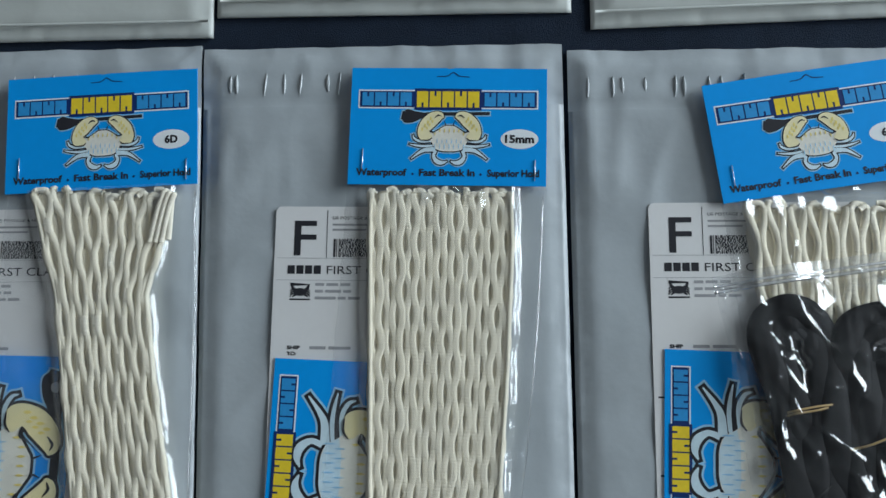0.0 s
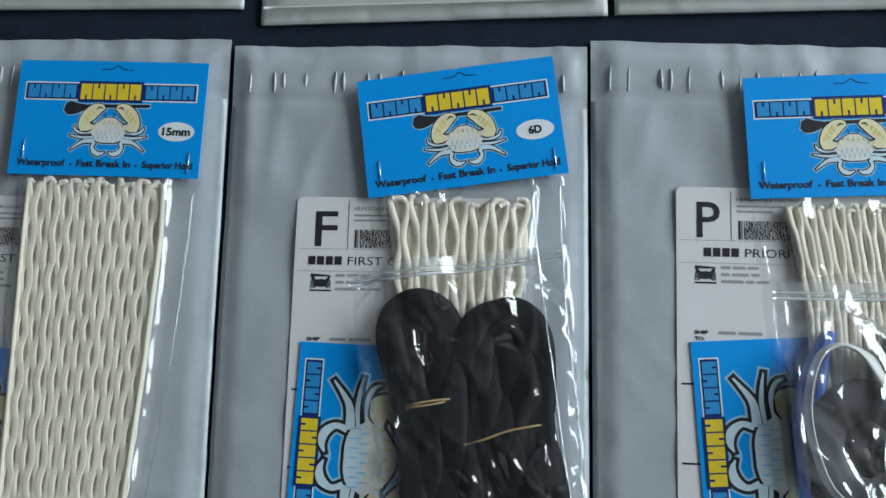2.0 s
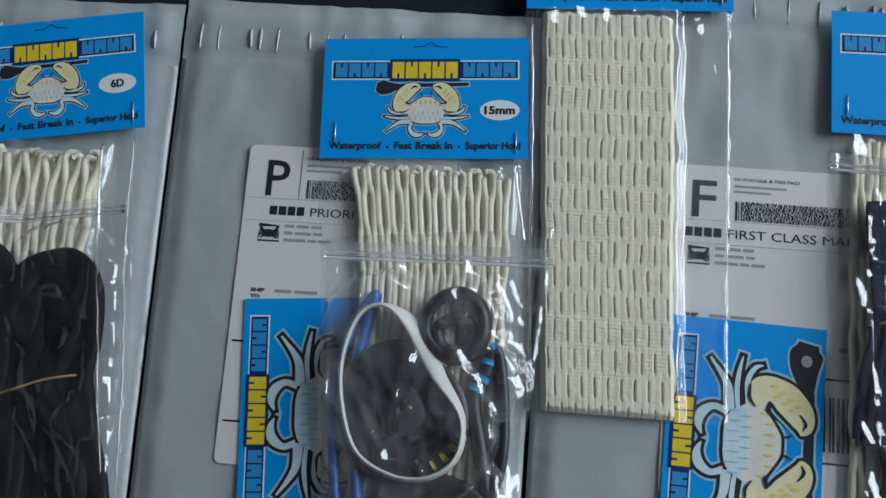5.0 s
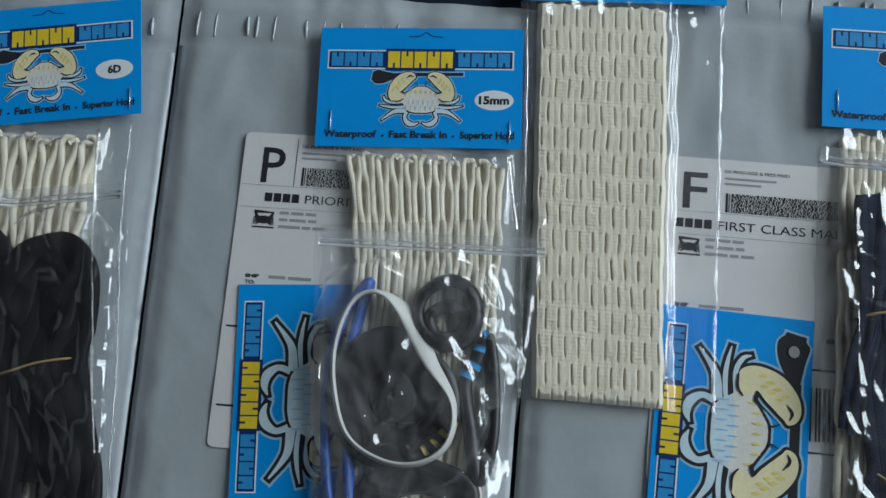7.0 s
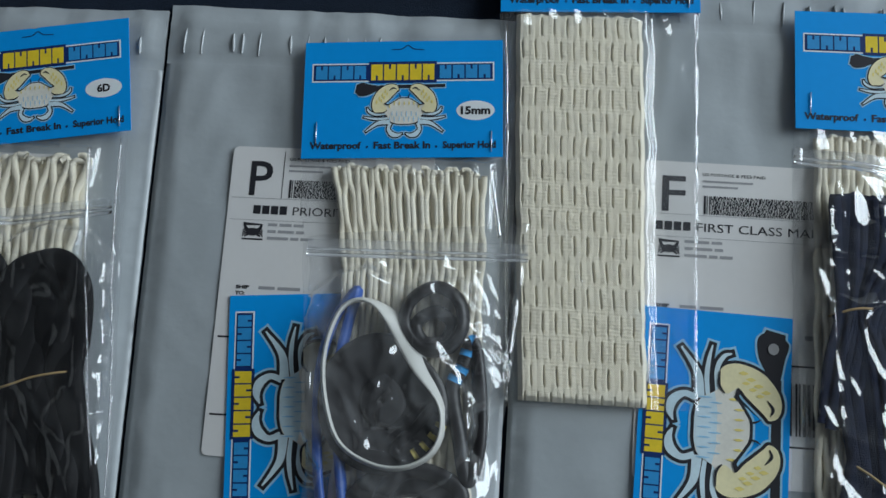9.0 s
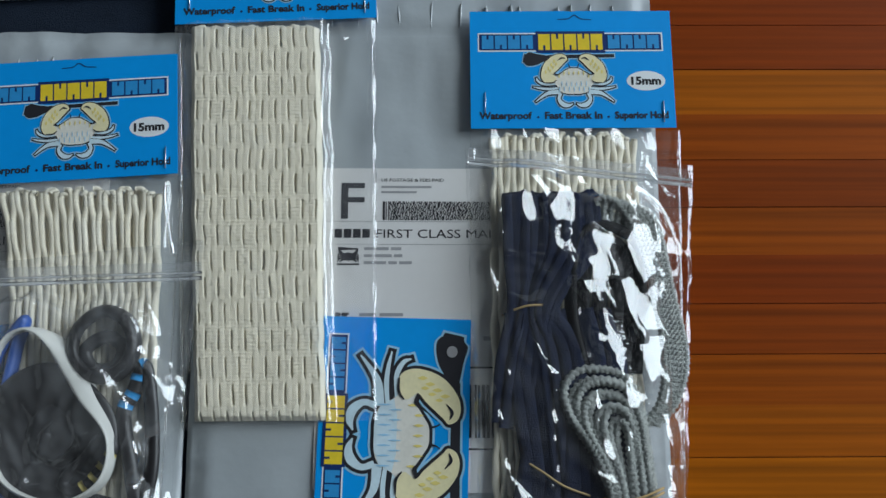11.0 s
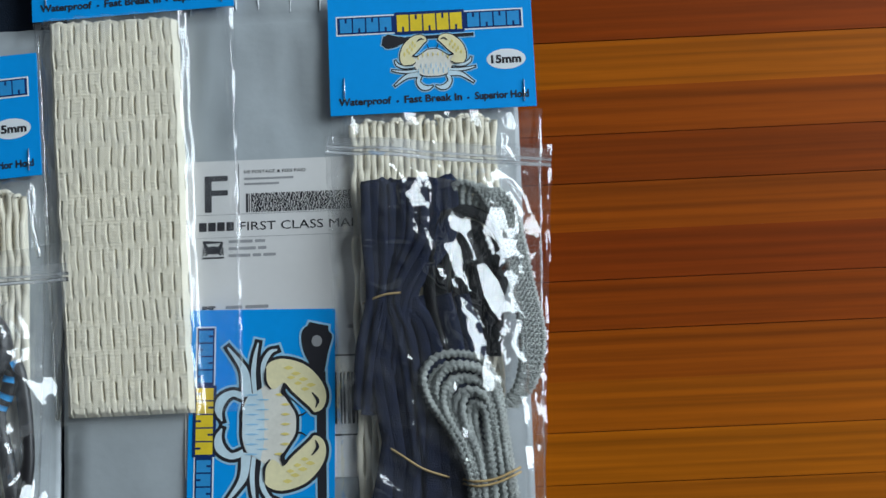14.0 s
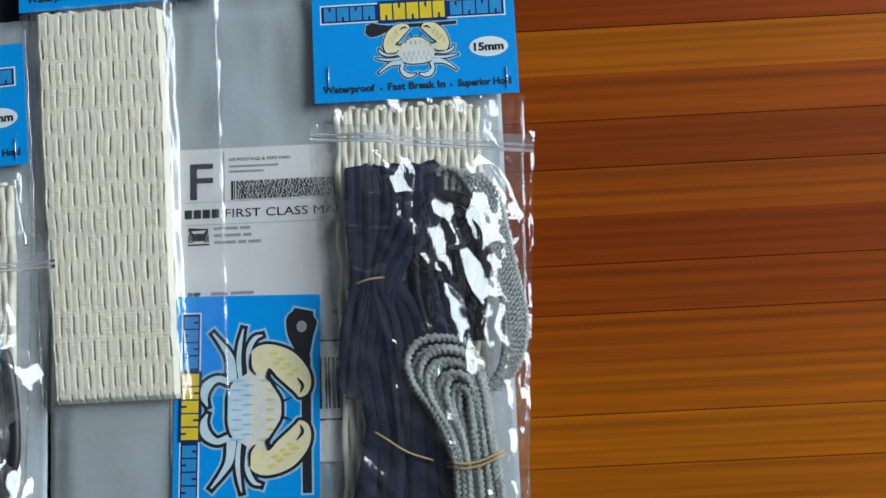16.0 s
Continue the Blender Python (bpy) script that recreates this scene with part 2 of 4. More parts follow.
def tube(bm, line, rx, rz, sides=8, closed=False, lean=0.0, cap=True, square=1.0):
    """A cord or band along the line (x, y, z): rx across in the plan, rz upright; lean tips the section over, in degrees."""
    n = len(line)
    rings = []
    for i, p in enumerate(line):
        a, b = (line[i - 1], line[(i + 1) % n]) if closed else (line[max(i - 1, 0)], line[min(i + 1, n - 1)])
        d = np.array(b[:3]) - np.array(a[:3])
        d = d / (np.linalg.norm(d) + 1e-12)
        side = np.cross(d, (0, 0, 1.0))
        if np.linalg.norm(side) < 1e-6:
            side = np.array((1.0, 0, 0))
        side = side / np.linalg.norm(side)
        up = np.cross(side, d)
        w = rx(i / max(n - 1, 1)) if callable(rx) else rx
        h = rz(i / max(n - 1, 1)) if callable(rz) else rz
        tip = radians(lean(i / max(n - 1, 1)) if callable(lean) else lean)
        ring = []
        for k in range(sides):
            a = 2 * math.pi * (k + 0.5) / sides
            u, v = w * math.copysign(abs(math.cos(a)) ** square, math.cos(a)), h * math.copysign(abs(math.sin(a)) ** square, math.sin(a))
            u, v = u * math.cos(tip) - v * math.sin(tip), u * math.sin(tip) + v * math.cos(tip)
            ring.append(bm.verts.new(tuple(np.array(p[:3]) + side * u + up * v)))
        rings.append(ring)
    for i in range(n if closed else n - 1):
        r0, r1 = rings[i], rings[(i + 1) % n]
        for k in range(sides):
            bm.faces.new((r0[k], r0[(k + 1) % sides], r1[(k + 1) % sides], r1[k]))
    if cap and not closed:
        bm.faces.new(rings[0])
        bm.faces.new(rings[-1][::-1])


def stroke(bm, points, z, grow=0.0, steps=6):
    """A flat brush stroke in the plan: points are (x, y, width)."""
    line = spline(points, steps)
    n = len(line)
    prev = None
    for i, p in enumerate(line):
        d = np.array(line[min(i + 1, n - 1)][:2]) - np.array(line[max(i - 1, 0)][:2])
        d = d / (np.linalg.norm(d) + 1e-12)
        q = np.array(p[:2]) + (d * grow if i == n - 1 else -d * grow if i == 0 else 0)
        s = np.array((-d[1], d[0])) * (p[2] / 2 + grow)
        pair = (bm.verts.new((*(q + s), z)), bm.verts.new((*(q - s), z)))
        if prev:
            bm.faces.new((prev[0], prev[1], pair[1], pair[0]))
        prev = pair


def oval(bm, cx, cy, rx, ry, z, n=28):
    bm.faces.new([bm.verts.new((cx + rx * math.cos(2 * math.pi * i / n), cy + ry * math.sin(2 * math.pi * i / n), z)) for i in range(n)])


TEXTS = {}


def lettering(text, height, mat, width=None, bold=0.0):
    """Flat letters of the built-in font; capital height in metres, starting at the origin, squeezed to the given width."""
    key = (text, height, width, bold, mat.name)
    if key in TEXTS:
        return TEXTS[key]
    cu = bpy.data.curves.new("lettering", "FONT")
    cu.body, cu.size, cu.offset, cu.resolution_u = text, height / 0.72, bold, 3
    ob = bpy.data.objects.new("lettering", cu)
    scene.collection.objects.link(ob)
    bpy.context.view_layer.update()
    me = bpy.data.meshes.new_from_object(ob.evaluated_get(bpy.context.evaluated_depsgraph_get()))
    bpy.data.objects.remove(ob)
    xs = [v.co.x for v in me.vertices]
    x0, x1 = min(xs), max(xs)
    k = width / (x1 - x0) if width else 1
    for v in me.vertices:
        v.co.x = (v.co.x - x0) * k
    me.materials.clear()
    me.materials.append(mat)
    TEXTS[key] = me
    return me


def fbm(x, y, s, octaves=3):
    return sum(noise.noise(Vector((x * s * 2 ** o, y * s * 2 ** o, 3.7 * o))) / 2 ** o for o in range(octaves))


def smooth01(t):
    t = min(max(t, 0.0), 1.0)
    return t * t * (3 - 2 * t)


# ---- room ----
X0, X1, Y0, Y1, Z0, Z1 = -2.2, 2.75, -2.2, 2.15, -0.75, 2.05
floor = tagged(new("floor", mesh_from("floor", slab(X0, Y0, X1, Y1, Z0 - 0.1, Z0), FLOOR, False)), "dark wooden room floor under the table", "floor", kind="structure")
ceiling = tagged(new("ceiling", mesh_from("ceiling", slab(X0, Y0, X1, Y1, Z1, Z1 + 0.1), CEILING, False)), "plain grey plaster ceiling, unseen, kept dark to dull film reflections", "ceiling", kind="structure")
for nm, b in (("wall_west", (X0 - 0.15, Y0, X0, Y1)), ("wall_north", (X0 - 0.15, Y1, X1 + 0.15, Y1 + 0.15)), ("wall_south", (X0 - 0.15, Y0 - 0.15, X1 + 0.15, Y0))):
    tagged(new(nm, mesh_from(nm, slab(*b, Z0 - 0.1, Z1 + 0.1), PLASTER, False)), "plain pale plaster wall of the room", "wall", kind="structure")
east = thing("wall_east", Matrix(), "plain pale plaster wall with a wide window", "wall", kind="structure")
WY0, WY1, WZ0, WZ1 = -0.30, 1.90, 0.30, 1.90
for b in ((Y0, WY0, Z0 - 0.1, Z1 + 0.1), (WY1, Y1, Z0 - 0.1, Z1 + 0.1), (WY0, WY1, Z0 - 0.1, WZ0), (WY0, WY1, WZ1, Z1 + 0.1)):
    part("wall_panel", slab(X1, b[0], X1 + 0.15, b[1], b[2], b[3]), PLASTER, east)

# ---- table top of narrow wooden strips ----
table = thing("tabletop", Matrix(), "varnished orange-brown table top of narrow wooden strips", "table", kind="structure")
part("underside", slab(-0.75, -0.60, 1.35, 0.75, -0.035, -0.0035), JOINT, table)
for lx in (-0.70, 1.30):
    for ly in (-0.55, 0.70):
        part("leg", slab(lx - 0.03, ly - 0.03, lx + 0.03, ly + 0.03, -0.75, -0.035, 0.004), WOOD, table)
PLANK = 0.0230
plank_mesh = mesh_from("plank", slab(-1.05, -PLANK / 2 + 0.00005, 1.05, PLANK / 2 - 0.00005, -0.0034, 0.0, 0.00014), WOOD, False)
for i in range(-27, 34):
    y = 0.0022 + PLANK * i
    part("plank", plank_mesh, WOOD, table, at=pose(0.3, y + 0.0002 * math.sin(i * 2.1), -0.0001 * (i % 3), 0, 0, -0.25))

# ---- dark cloth between the two rows of mailers ----
bm = bmesh.new()
nx, ny = 90, 40
grid = [[bm.verts.new((-0.70 + 1.22 * i / nx, -0.30 + 0.85 * j / ny, 0.0022 + 0.0006 * fbm(i * 0.1, j * 0.1, 1.1))) for j in range(ny + 1)] for i in range(nx + 1)]
for i in range(nx):
    for j in range(ny):
        bm.faces.new((grid[i][j], grid[i + 1][j], grid[i + 1][j + 1], grid[i][j + 1]))
low = bmesh.ops.extrude_face_region(bm, geom=bm.faces[:])
for v in [g for g in low["geom"] if isinstance(g, bmesh.types.BMVert)]:
    v.co.z = 0.0004
tagged(new("table_cloth", mesh_from("table_cloth", bm, NAVY_CLOTH)), "dark navy cloth spread flat on the wooden table", "cloth")

# ---- mailers ----


def mailer(corners, seed, mat=POLY, crimps=True, label="", top=0.0082):
    """A flat padded envelope; corners: bottom left, bottom right, top right, top left."""
    c = [np.array(p, float) for p in corners]
    ob = thing("mailer", pose(*c[0], 0.0024), label, "mailer", "row of mailers")
    w, h = np.linalg.norm(c[1] - c[0]), np.linalg.norm(c[3] - c[0])
    nx, ny = int(w / 0.0026), int(h / 0.0026)
    bm = bmesh.new()
    rng = random.Random(seed)
    ticks = [((k + rng.uniform(0.1, 0.9)) / 17, rng.uniform(0.5, 1.4), rng.uniform(0.0003, 0.0010)) for k in range(17)]
    rows = []
    for j in range(ny + 1):
        row = []
        v = j / ny
        for i in range(nx + 1):
            u = i / nx
            p = (1 - u) * (1 - v) * c[0] + u * (1 - v) * c[1] + u * v * c[2] + (1 - u) * v * c[3]
            edge = min(u * w, (1 - u) * w, v * h, (1 - v) * h)
            z = top - 0.0022 * (1 - smooth01(edge / 0.011)) - 0.0015 * abs(fbm(p[0] + seed, p[1], 17)) - 0.0020 * abs(fbm(p[0] + 5 * seed, p[1] * 0.35, 34, 2)) * smooth01((v - 0.62) / 0.2)
            z -= 0.0009 * smooth01((0.012 - edge) / 0.006) * abs(fbm(p[0] * 3, p[1] * 3 + seed, 40, 2))
            if crimps:
                d = (1 - v) * h
                z -= 0.0007 * math.exp(-((d - 0.0285) / 0.0030) ** 2)
            # the wavy cut of the top lip
            q = p + (np.array((0, 0.0007 * fbm(p[0] + seed, 0.3, 30))) if v > 0.97 else 0)
            row.append(bm.verts.new((q[0] - c[0][0], q[1] - c[0][1], z - 0.0024)))
        rows.append(row)
    flap = bmesh.new()
    cut = int(ny * (1 - 0.030 / h)) if crimps else ny
    upper = {}
    for j in range(ny):
        for i in range(nx):
            ring = (rows[j][i], rows[j][i + 1], rows[j + 1][i + 1], rows[j + 1][i])
            if j < cut:
                bm.faces.new(ring)
            else:
                for v in ring:
                    if v not in upper:
                        upper[v] = flap.verts.new(v.co)
                flap.faces.new([upper[v] for v in ring])
    rim = rows[0] + [r[-1] for r in rows[1:]] + rows[-1][-2::-1] + [r[0] for r in rows[-2:0:-1]]
    base = [bm.verts.new((v.co.x, v.co.y, 0.0006)) for v in rim]
    for i in range(len(rim)):
        k = (i + 1) % len(rim)
        bm.faces.new((rim[i], base[i], base[k], rim[k]))
    bm.faces.new(base[::-1])
    part("envelope", bm, mat, ob, smooth=True)
    if not crimps:
        bm = bmesh.new()
        tube(bm, [((c[1] - c[0])[0] * t, (c[1] - c[0])[1] * t + 0.0075, top - 0.0020) for t in np.linspace(0.01, 0.99, 30)], 0.0008, 0.0003, 6)
        part("seam", bm, mat, ob, smooth=True)
    if crimps:
        part("flap", flap, mat, ob, "folded flap with crimped seal", True)
        for tu, tw, ta in ticks:
            tu = 0.04 + 0.92 * tu
            q = (1 - tu) * c[3] + tu * c[2] - c[0]
            y0, y1 = q[1] - 0.028 + 0.003 * tw, q[1] - 0.0125 - 0.002 * tw
            bm = bmesh.new()
            tube(bm, [(q[0] + 0.0004 * math.sin(2 * t + tw * 7), y0 + (y1 - y0) * t, top - 0.0024 - 0.0012 + ta * math.sin(math.pi * t)) for t in np.linspace(0, 1, 8)], lambda t: 0.0002 + 0.0005 * tw * math.sin(math.pi * t), 0.0008, 8)
            part("crimp", bm, CRIMP_LIT, ob, smooth=True)
    return ob


MAILERS = [
    [(-0.255, -0.235), (-0.0636, -0.235), (-0.0780, 0.0722), (-0.262, 0.066)],
    [(-0.0620, -0.235), (0.1125, -0.235), (0.1032, 0.0748), (-0.0766, 0.0706)],
    [(0.1140, -0.235), (0.2880, -0.235), (0.2812, 0.0738), (0.1058, 0.0710)],
    [(0.2900, -0.235), (0.4590, -0.235), (0.4590, 0.0758), (0.2828, 0.0772)],
    [(0.4610, -0.235), (0.6705, -0.235), (0.6753, 0.1024), (0.4610, 0.1040)],
]
for k, quad in enumerate(MAILERS):
    mailer(quad, k + 1, label="grey plastic mailer lying flat, sealed flap crimped")
for k, quad in enumerate([
    [(-0.270, 0.072), (-0.0728, 0.0772), (-0.085, 0.365), (-0.280, 0.36)],
    [(-0.0712, 0.0880), (0.1080, 0.0916), (0.100, 0.375), (-0.080, 0.37)],
    [(0.1177, 0.0827), (0.2910, 0.0908), (0.282, 0.375), (0.110, 0.37)],
    [(0.2945, 0.0912), (0.4620, 0.0978), (0.455, 0.385), (0.287, 0.38)],
    [(0.4660, 0.1062), (0.6520, 0.1052), (0.650, 0.39), (0.463, 0.39)],
]):
    mailer(quad, k + 21, POLY_PALE, False, "pale grey plastic mailer beyond the dark cloth strip", top=0.0075)

# ---- shipping labels and printed cards on the mailers ----
ZL = 0.0083


def outset(pts, grow):
    """A closed outline (counter-clockwise) moved outwards by grow."""
    n, out = len(pts), []
    for i in range(n):
        (ax, ay), (bx, by) = pts[i - 1][:2], pts[(i + 1) % n][:2]
        d = math.hypot(bx - ax, by - ay) + 1e-9
        out.append((pts[i][0] + grow * (by - ay) / d, pts[i][1] - grow * (bx - ax) / d))
    return out


def crab(parent, m, k, deep):
    """A printed crab holding a stick, as flat layers; k: metres per drawing unit."""
    def flip(pts):
        return [(-p[0], *p[1:]) for p in pts]

    def both(shapes):
        return shapes + [flip(s) for s in shapes]

    half = [(0, -58), (32, -57), (62, -46), (82, -14), (106, 10), (92, 36), (72, 32), (45, 48), (22, 62)]
    shell = [p[:2] for p in spline(half + [(0, 64)] + [(-x, y) for x, y in half[:0:-1]], 4, True)]
    low = [(-80, -16), (-62, -46), (-32, -57), (0, -58), (32, -57), (62, -46), (80, -16), (40, -8), (-40, -8)]
    claw_right = [p[:2] for p in spline([(78, 10), (108, -8), (134, -2), (146, 22), (144, 52), (132, 84), (112, 108), (84, 127), (56, 132), (34, 124), (26, 106), (36, 96), (54, 76), (74, 54), (92, 36)], 4, True)]
    claw_left = flip(claw_right)[::-1]
    legs = both([[(-78, -10, 9), (-130, -12, 12), (-160, 2, 11), (-168, 20, 4)], [(-52, -28, 9), (-110, -34, 12), (-150, -31, 10), (-184, -24, 4)], [(-62, -48, 24), (-110, -52, 19), (-138, -66, 13), (-174, -94, 5)]])
    paddles = both([[(-62, -54, 16), (-70, -82, 15), (-54, -106, 22), (-30, -112, 17), (-8, -104, 4)]])
    stick = [(-110, 120, 6), (-30, 121, 7), (60, 122, 7), (180, 124, 6)]
    head = [(-104, 114, 8), (-138, 112, 26), (-172, 108, 48), (-202, 110, 56), (-218, 113, 30)]

    def layer(name, strokes, mat, z, grow, outlines=()):
        bm = bmesh.new()
        for i, s in enumerate(strokes):
            stroke(bm, [(x * k, y * k, w * k) for x, y, w in s], z + 0.000004 * i, grow * k)
        for i, o in enumerate(outlines):
            bm.faces.new([bm.verts.new((x * k, y * k, z + 0.000004 * (i + len(strokes)))) for x, y in (outset(o, grow) if grow else o)])
        part(name, bm, mat, parent, at=m)

    limbs = legs + paddles
    line = 7.0 if deep else 4.8
    layer("print_halo", limbs + [stick, head], INK_GLOW, 0.00008, line + 5, (shell, claw_left, claw_right))
    layer("print_outline", limbs + [stick, head], INK, 0.00018, line, (shell, claw_left, claw_right))
    layer("print_limb", limbs, INK_ICE, 0.00028, -0.5)
    layer("print_body", [], INK_SHELL, 0.00036, 0, (shell,))
    if deep:
        layer("print_shade", [], INK_ICE, 0.00042, 0, (low,))
    layer("print_claw", [], INK_CREAM, 0.00048, 0, (claw_left, claw_right))
    lens = lambda x, y, h, w: [(x, y - h, 0.8), (x, y, w), (x, y + h, 0.8)]
    layer("print_scale", [lens(-66 + 22 * i, -36, 15, 4) for i in range(7)] + [lens(-55 + 22 * i, -12, 14, 3.5) for i in range(6)], INK_GLOW, 0.00056, 0)
    gold = [lens(-66 + 22 * i, 40 if abs(i - 3) < 3 else 26, 11, 6) for i in range(7)] + both([lens(-126 + 13 * i, 46 + 17 * i, 11, 9) for i in range(4)] + [lens(-104 + 13 * i, 52 + 16 * i, 9, 8) for i in range(3)])
    layer("print_gold", gold, INK_GOLD, 0.00056, 0)
    marks = both([[(-70, 100, 2), (-52, 113, 7), (-36, 108, 2)], [(-18, 64, 5), (-21, 78, 4), (-27, 88, 2)], [(-78, 6, 3), (-96, -6, 6), (-126, -6, 3)], [(-92, 37, 5), (-72, 32, 6), (-62, 40, 3)]])
    layer("print_mark", marks, INK, 0.00066, 0)
    if deep:
        bm = bmesh.new()
        oval(bm, -186 * k, 110 * k, 13 * k, 12 * k, 0.00066)
        part("print_net", bm, INK_GREY, parent, at=m)


def banner(parent, m, length, height, words):
    """The brand's band, as plain blocks in its colours: (colour, count) for each word."""
    part("banner_edge", plate([(-0.0007, -0.0007), (length + 0.0007, -0.0007), (length + 0.0007, height + 0.0007), (-0.0007, height + 0.0007)], 0.0, 0.00008), INK_WHITE, parent, at=m)
    part("banner", plate([(0, 0), (length, 0), (length, height), (0, height)], 0.0, 0.00016), INK_NAVY, parent, at=m)
    total = sum(n for _, n in words) + 0.3 * (len(words) - 1)
    step = (length - 0.0016) / total
    x = 0.0008
    for w, (mat, n) in enumerate(words):
        grow = 0.0007 if mat is INK_YELLOW else 0.0
        if grow:
            part("banner", plate([(x - 0.0008, -0.0014), (x + n * step + 0.0008, -0.0014), (x + n * step + 0.0008, height + 0.0014), (x - 0.0008, height + 0.0014)], 0.0, 0.0002), INK_NAVY, parent, at=m)
        for i in range(n):
            a, b = x + 0.00035, x + step - 0.00035
            lo, hi = 0.0007 - grow, height - 0.0007 + grow
            mid, nick, deep = (a + b) / 2, (b - a) * 0.09, (hi - lo) * 0.30
            if (i + w) % 2:
                pts = [(a, lo), (mid - nick, lo), (mid - nick, lo + deep), (mid + nick, lo + deep), (mid + nick, lo), (b, lo), (b, hi), (a, hi)]
            else:
                pts = [(a, lo), (b, lo), (b, hi), (mid + nick, hi), (mid + nick, hi - deep), (mid - nick, hi - deep), (mid - nick, hi), (a, hi)]
            part("block", plate(pts, 0.0, 0.0003), mat, parent, at=m)
            x += step
        x += 0.3 * step


def shipping_label(x, y, turn, letter, service):
    ob = thing("shipping_label", pose(x, y, ZL, 0, 0, turn) @ Matrix.Diagonal((0.955, 0.955, 1, 1)), "white paper shipping label stuck on the grey mailer", "label", "shipping labels")
    part("paper", plate(rounded(0, -0.1524, 0.1016, 0, 0.003), 0, 0.0003), PAPER, ob)
    z = 0.00042

    def bar(x0, y0, x1, y1, mat=INK, name="bar"):
        part(name, plate([(x0, y0), (x1, y0), (x1, y1), (x0, y1)], z, z), mat, ob)

    part("letter", lettering(letter, 0.0184, INK, 0.0112, 0.0002), INK, ob, at=pose(0.0098, -0.0250, z))
    bar(0.0262, -0.0262, 0.0265, -0.002, name="rule")
    for yy in (-0.0266, -0.0378):
        bar(0.0015, yy, 0.1, yy + 0.0002, INK_GREY, "rule")
    for yy in (-0.0965, -0.1335):
        bar(0.002, yy, 0.0996, yy + 0.0009, INK, "rule")
    part("lettering", lettering("US POSTAGE & FEES PAID", 0.0016, INK, 0.030), INK, ob, at=pose(0.029, -0.0066, z))
    for i, wd in enumerate((0.024, 0.017)):
        bar(0.029, -0.0098 - 0.0026 * i, 0.029 + wd, -0.0088 - 0.0026 * i, INK_GREY)
    # the mail carrier's name as four plain blocks
    for i in range(4):
        bar(0.0070 + 0.0044 * i + (0.006 if letter == "P" else 0), -0.0345, 0.0106 + 0.0044 * i + (0.006 if letter == "P" else 0), -0.0302, INK, "block")
    part("lettering", lettering(service, 0.0043, INK, 0.00368 * len(service)), INK, ob, at=pose(0.0268 + (0.006 if letter == "P" else 0), -0.0345, z))
    # a small emblem and the sender's lines
    bar(0.0085, -0.0478, 0.019, -0.0470, INK, "emblem")
    bm = bmesh.new()
    for sgn in (-1, 1):
        stroke(bm, [(0.01375, -0.0443, 0.0022), (0.01375 + sgn * 0.003, -0.0425, 0.0018), (0.01375 + sgn * 0.0044, -0.0402, 0.001)], z, 0)
        stroke(bm, [(0.01375 + sgn * 0.001, -0.0440, 0.0016), (0.01375 + sgn * 0.004, -0.0462, 0.0006)], z + 0.00002, 0)
        for k in range(3):
            stroke(bm, [(0.01375 + sgn * 0.002, -0.0430 - 0.0006 * k, 0.0009), (0.01375 + sgn * 0.0040, -0.0425 - 0.0011 * k, 0.0007), (0.01375 + sgn * 0.0051, -0.0434 - 0.0014 * k, 0.0004)], z + 0.00001 * (k + 3), 0)
    stroke(bm, [(0.0088, -0.0398, 0.0016), (0.0185, -0.0400, 0.0006)], z + 0.00004, 0)
    oval(bm, 0.01375, -0.0437, 0.0032, 0.0020, z + 0.00007, 14)
    part("emblem", bm, INK, ob)
    for i, ws in enumerate(((0.0045, 0.006, 0.005), (0.004, 0.008, 0.004), (0.0105, 0.004, 0.006))):
        xx = 0.0212
        for wd in ws:
            bar(xx, -0.0405 - 0.0034 * i, xx + wd, -0.0391 - 0.0034 * i, INK_GREY)
            xx += wd + 0.0011
    part("lettering", lettering("SHIP", 0.0017, INK, 0.0066, 0.0001), INK, ob, at=pose(0.0082, -0.0722, z))
    part("lettering", lettering("TO:", 0.0017, INK, 0.0048, 0.0001), INK, ob, at=pose(0.0082, -0.0752, z))
    for a, b in ((0.0195, 0.0275), (0.0290, 0.0400)):
        bar(a, -0.0722, b, -0.0707, INK_GREY)
    # stacked bar code: many little cells in one sheet
    rng = random.Random(int(x * 1000) + 7)
    bm = bmesh.new()
    bars = [(0.0298, 0.0010), (0.0312, 0.0004), (0.0922, 0.0006), (0.0931, 0.0010)]
    for a, wd in bars:
        bm.faces.new([bm.verts.new(p) for p in ((a, -0.0258, z), (a + wd, -0.0258, z), (a + wd, -0.0166, z), (a, -0.0166, z))])
    for r in range(14):
        xx = 0.0324
        while xx < 0.0915:
            wd = rng.choice((0.0004, 0.0004, 0.0008, 0.0012))
            y0 = -0.0258 + r * 0.00066
            bm.faces.new([bm.verts.new(p) for p in ((xx, y0, z), (xx + wd, y0, z), (xx + wd, y0 + 0.00066, z), (xx, y0 + 0.00066, z))])
            xx += wd + rng.choice((0.0004, 0.0004, 0.0008))
    tagged(part("bar_code", bm, INK, ob), kind="stuff")
    # the long bar code, upright strips
    xx = 0.010
    bm = bmesh.new()
    while xx < 0.093:
        wd = rng.choice((0.0005, 0.0009, 0.0014))
        bm.faces.new([bm.verts.new(p) for p in ((xx, -0.128, z), (xx + wd, -0.128, z), (xx + wd, -0.104, z), (xx, -0.104, z))])
        xx += wd + rng.choice((0.0006, 0.0010, 0.0016))
    tagged(part("bar_code", bm, INK, ob), kind="stuff")
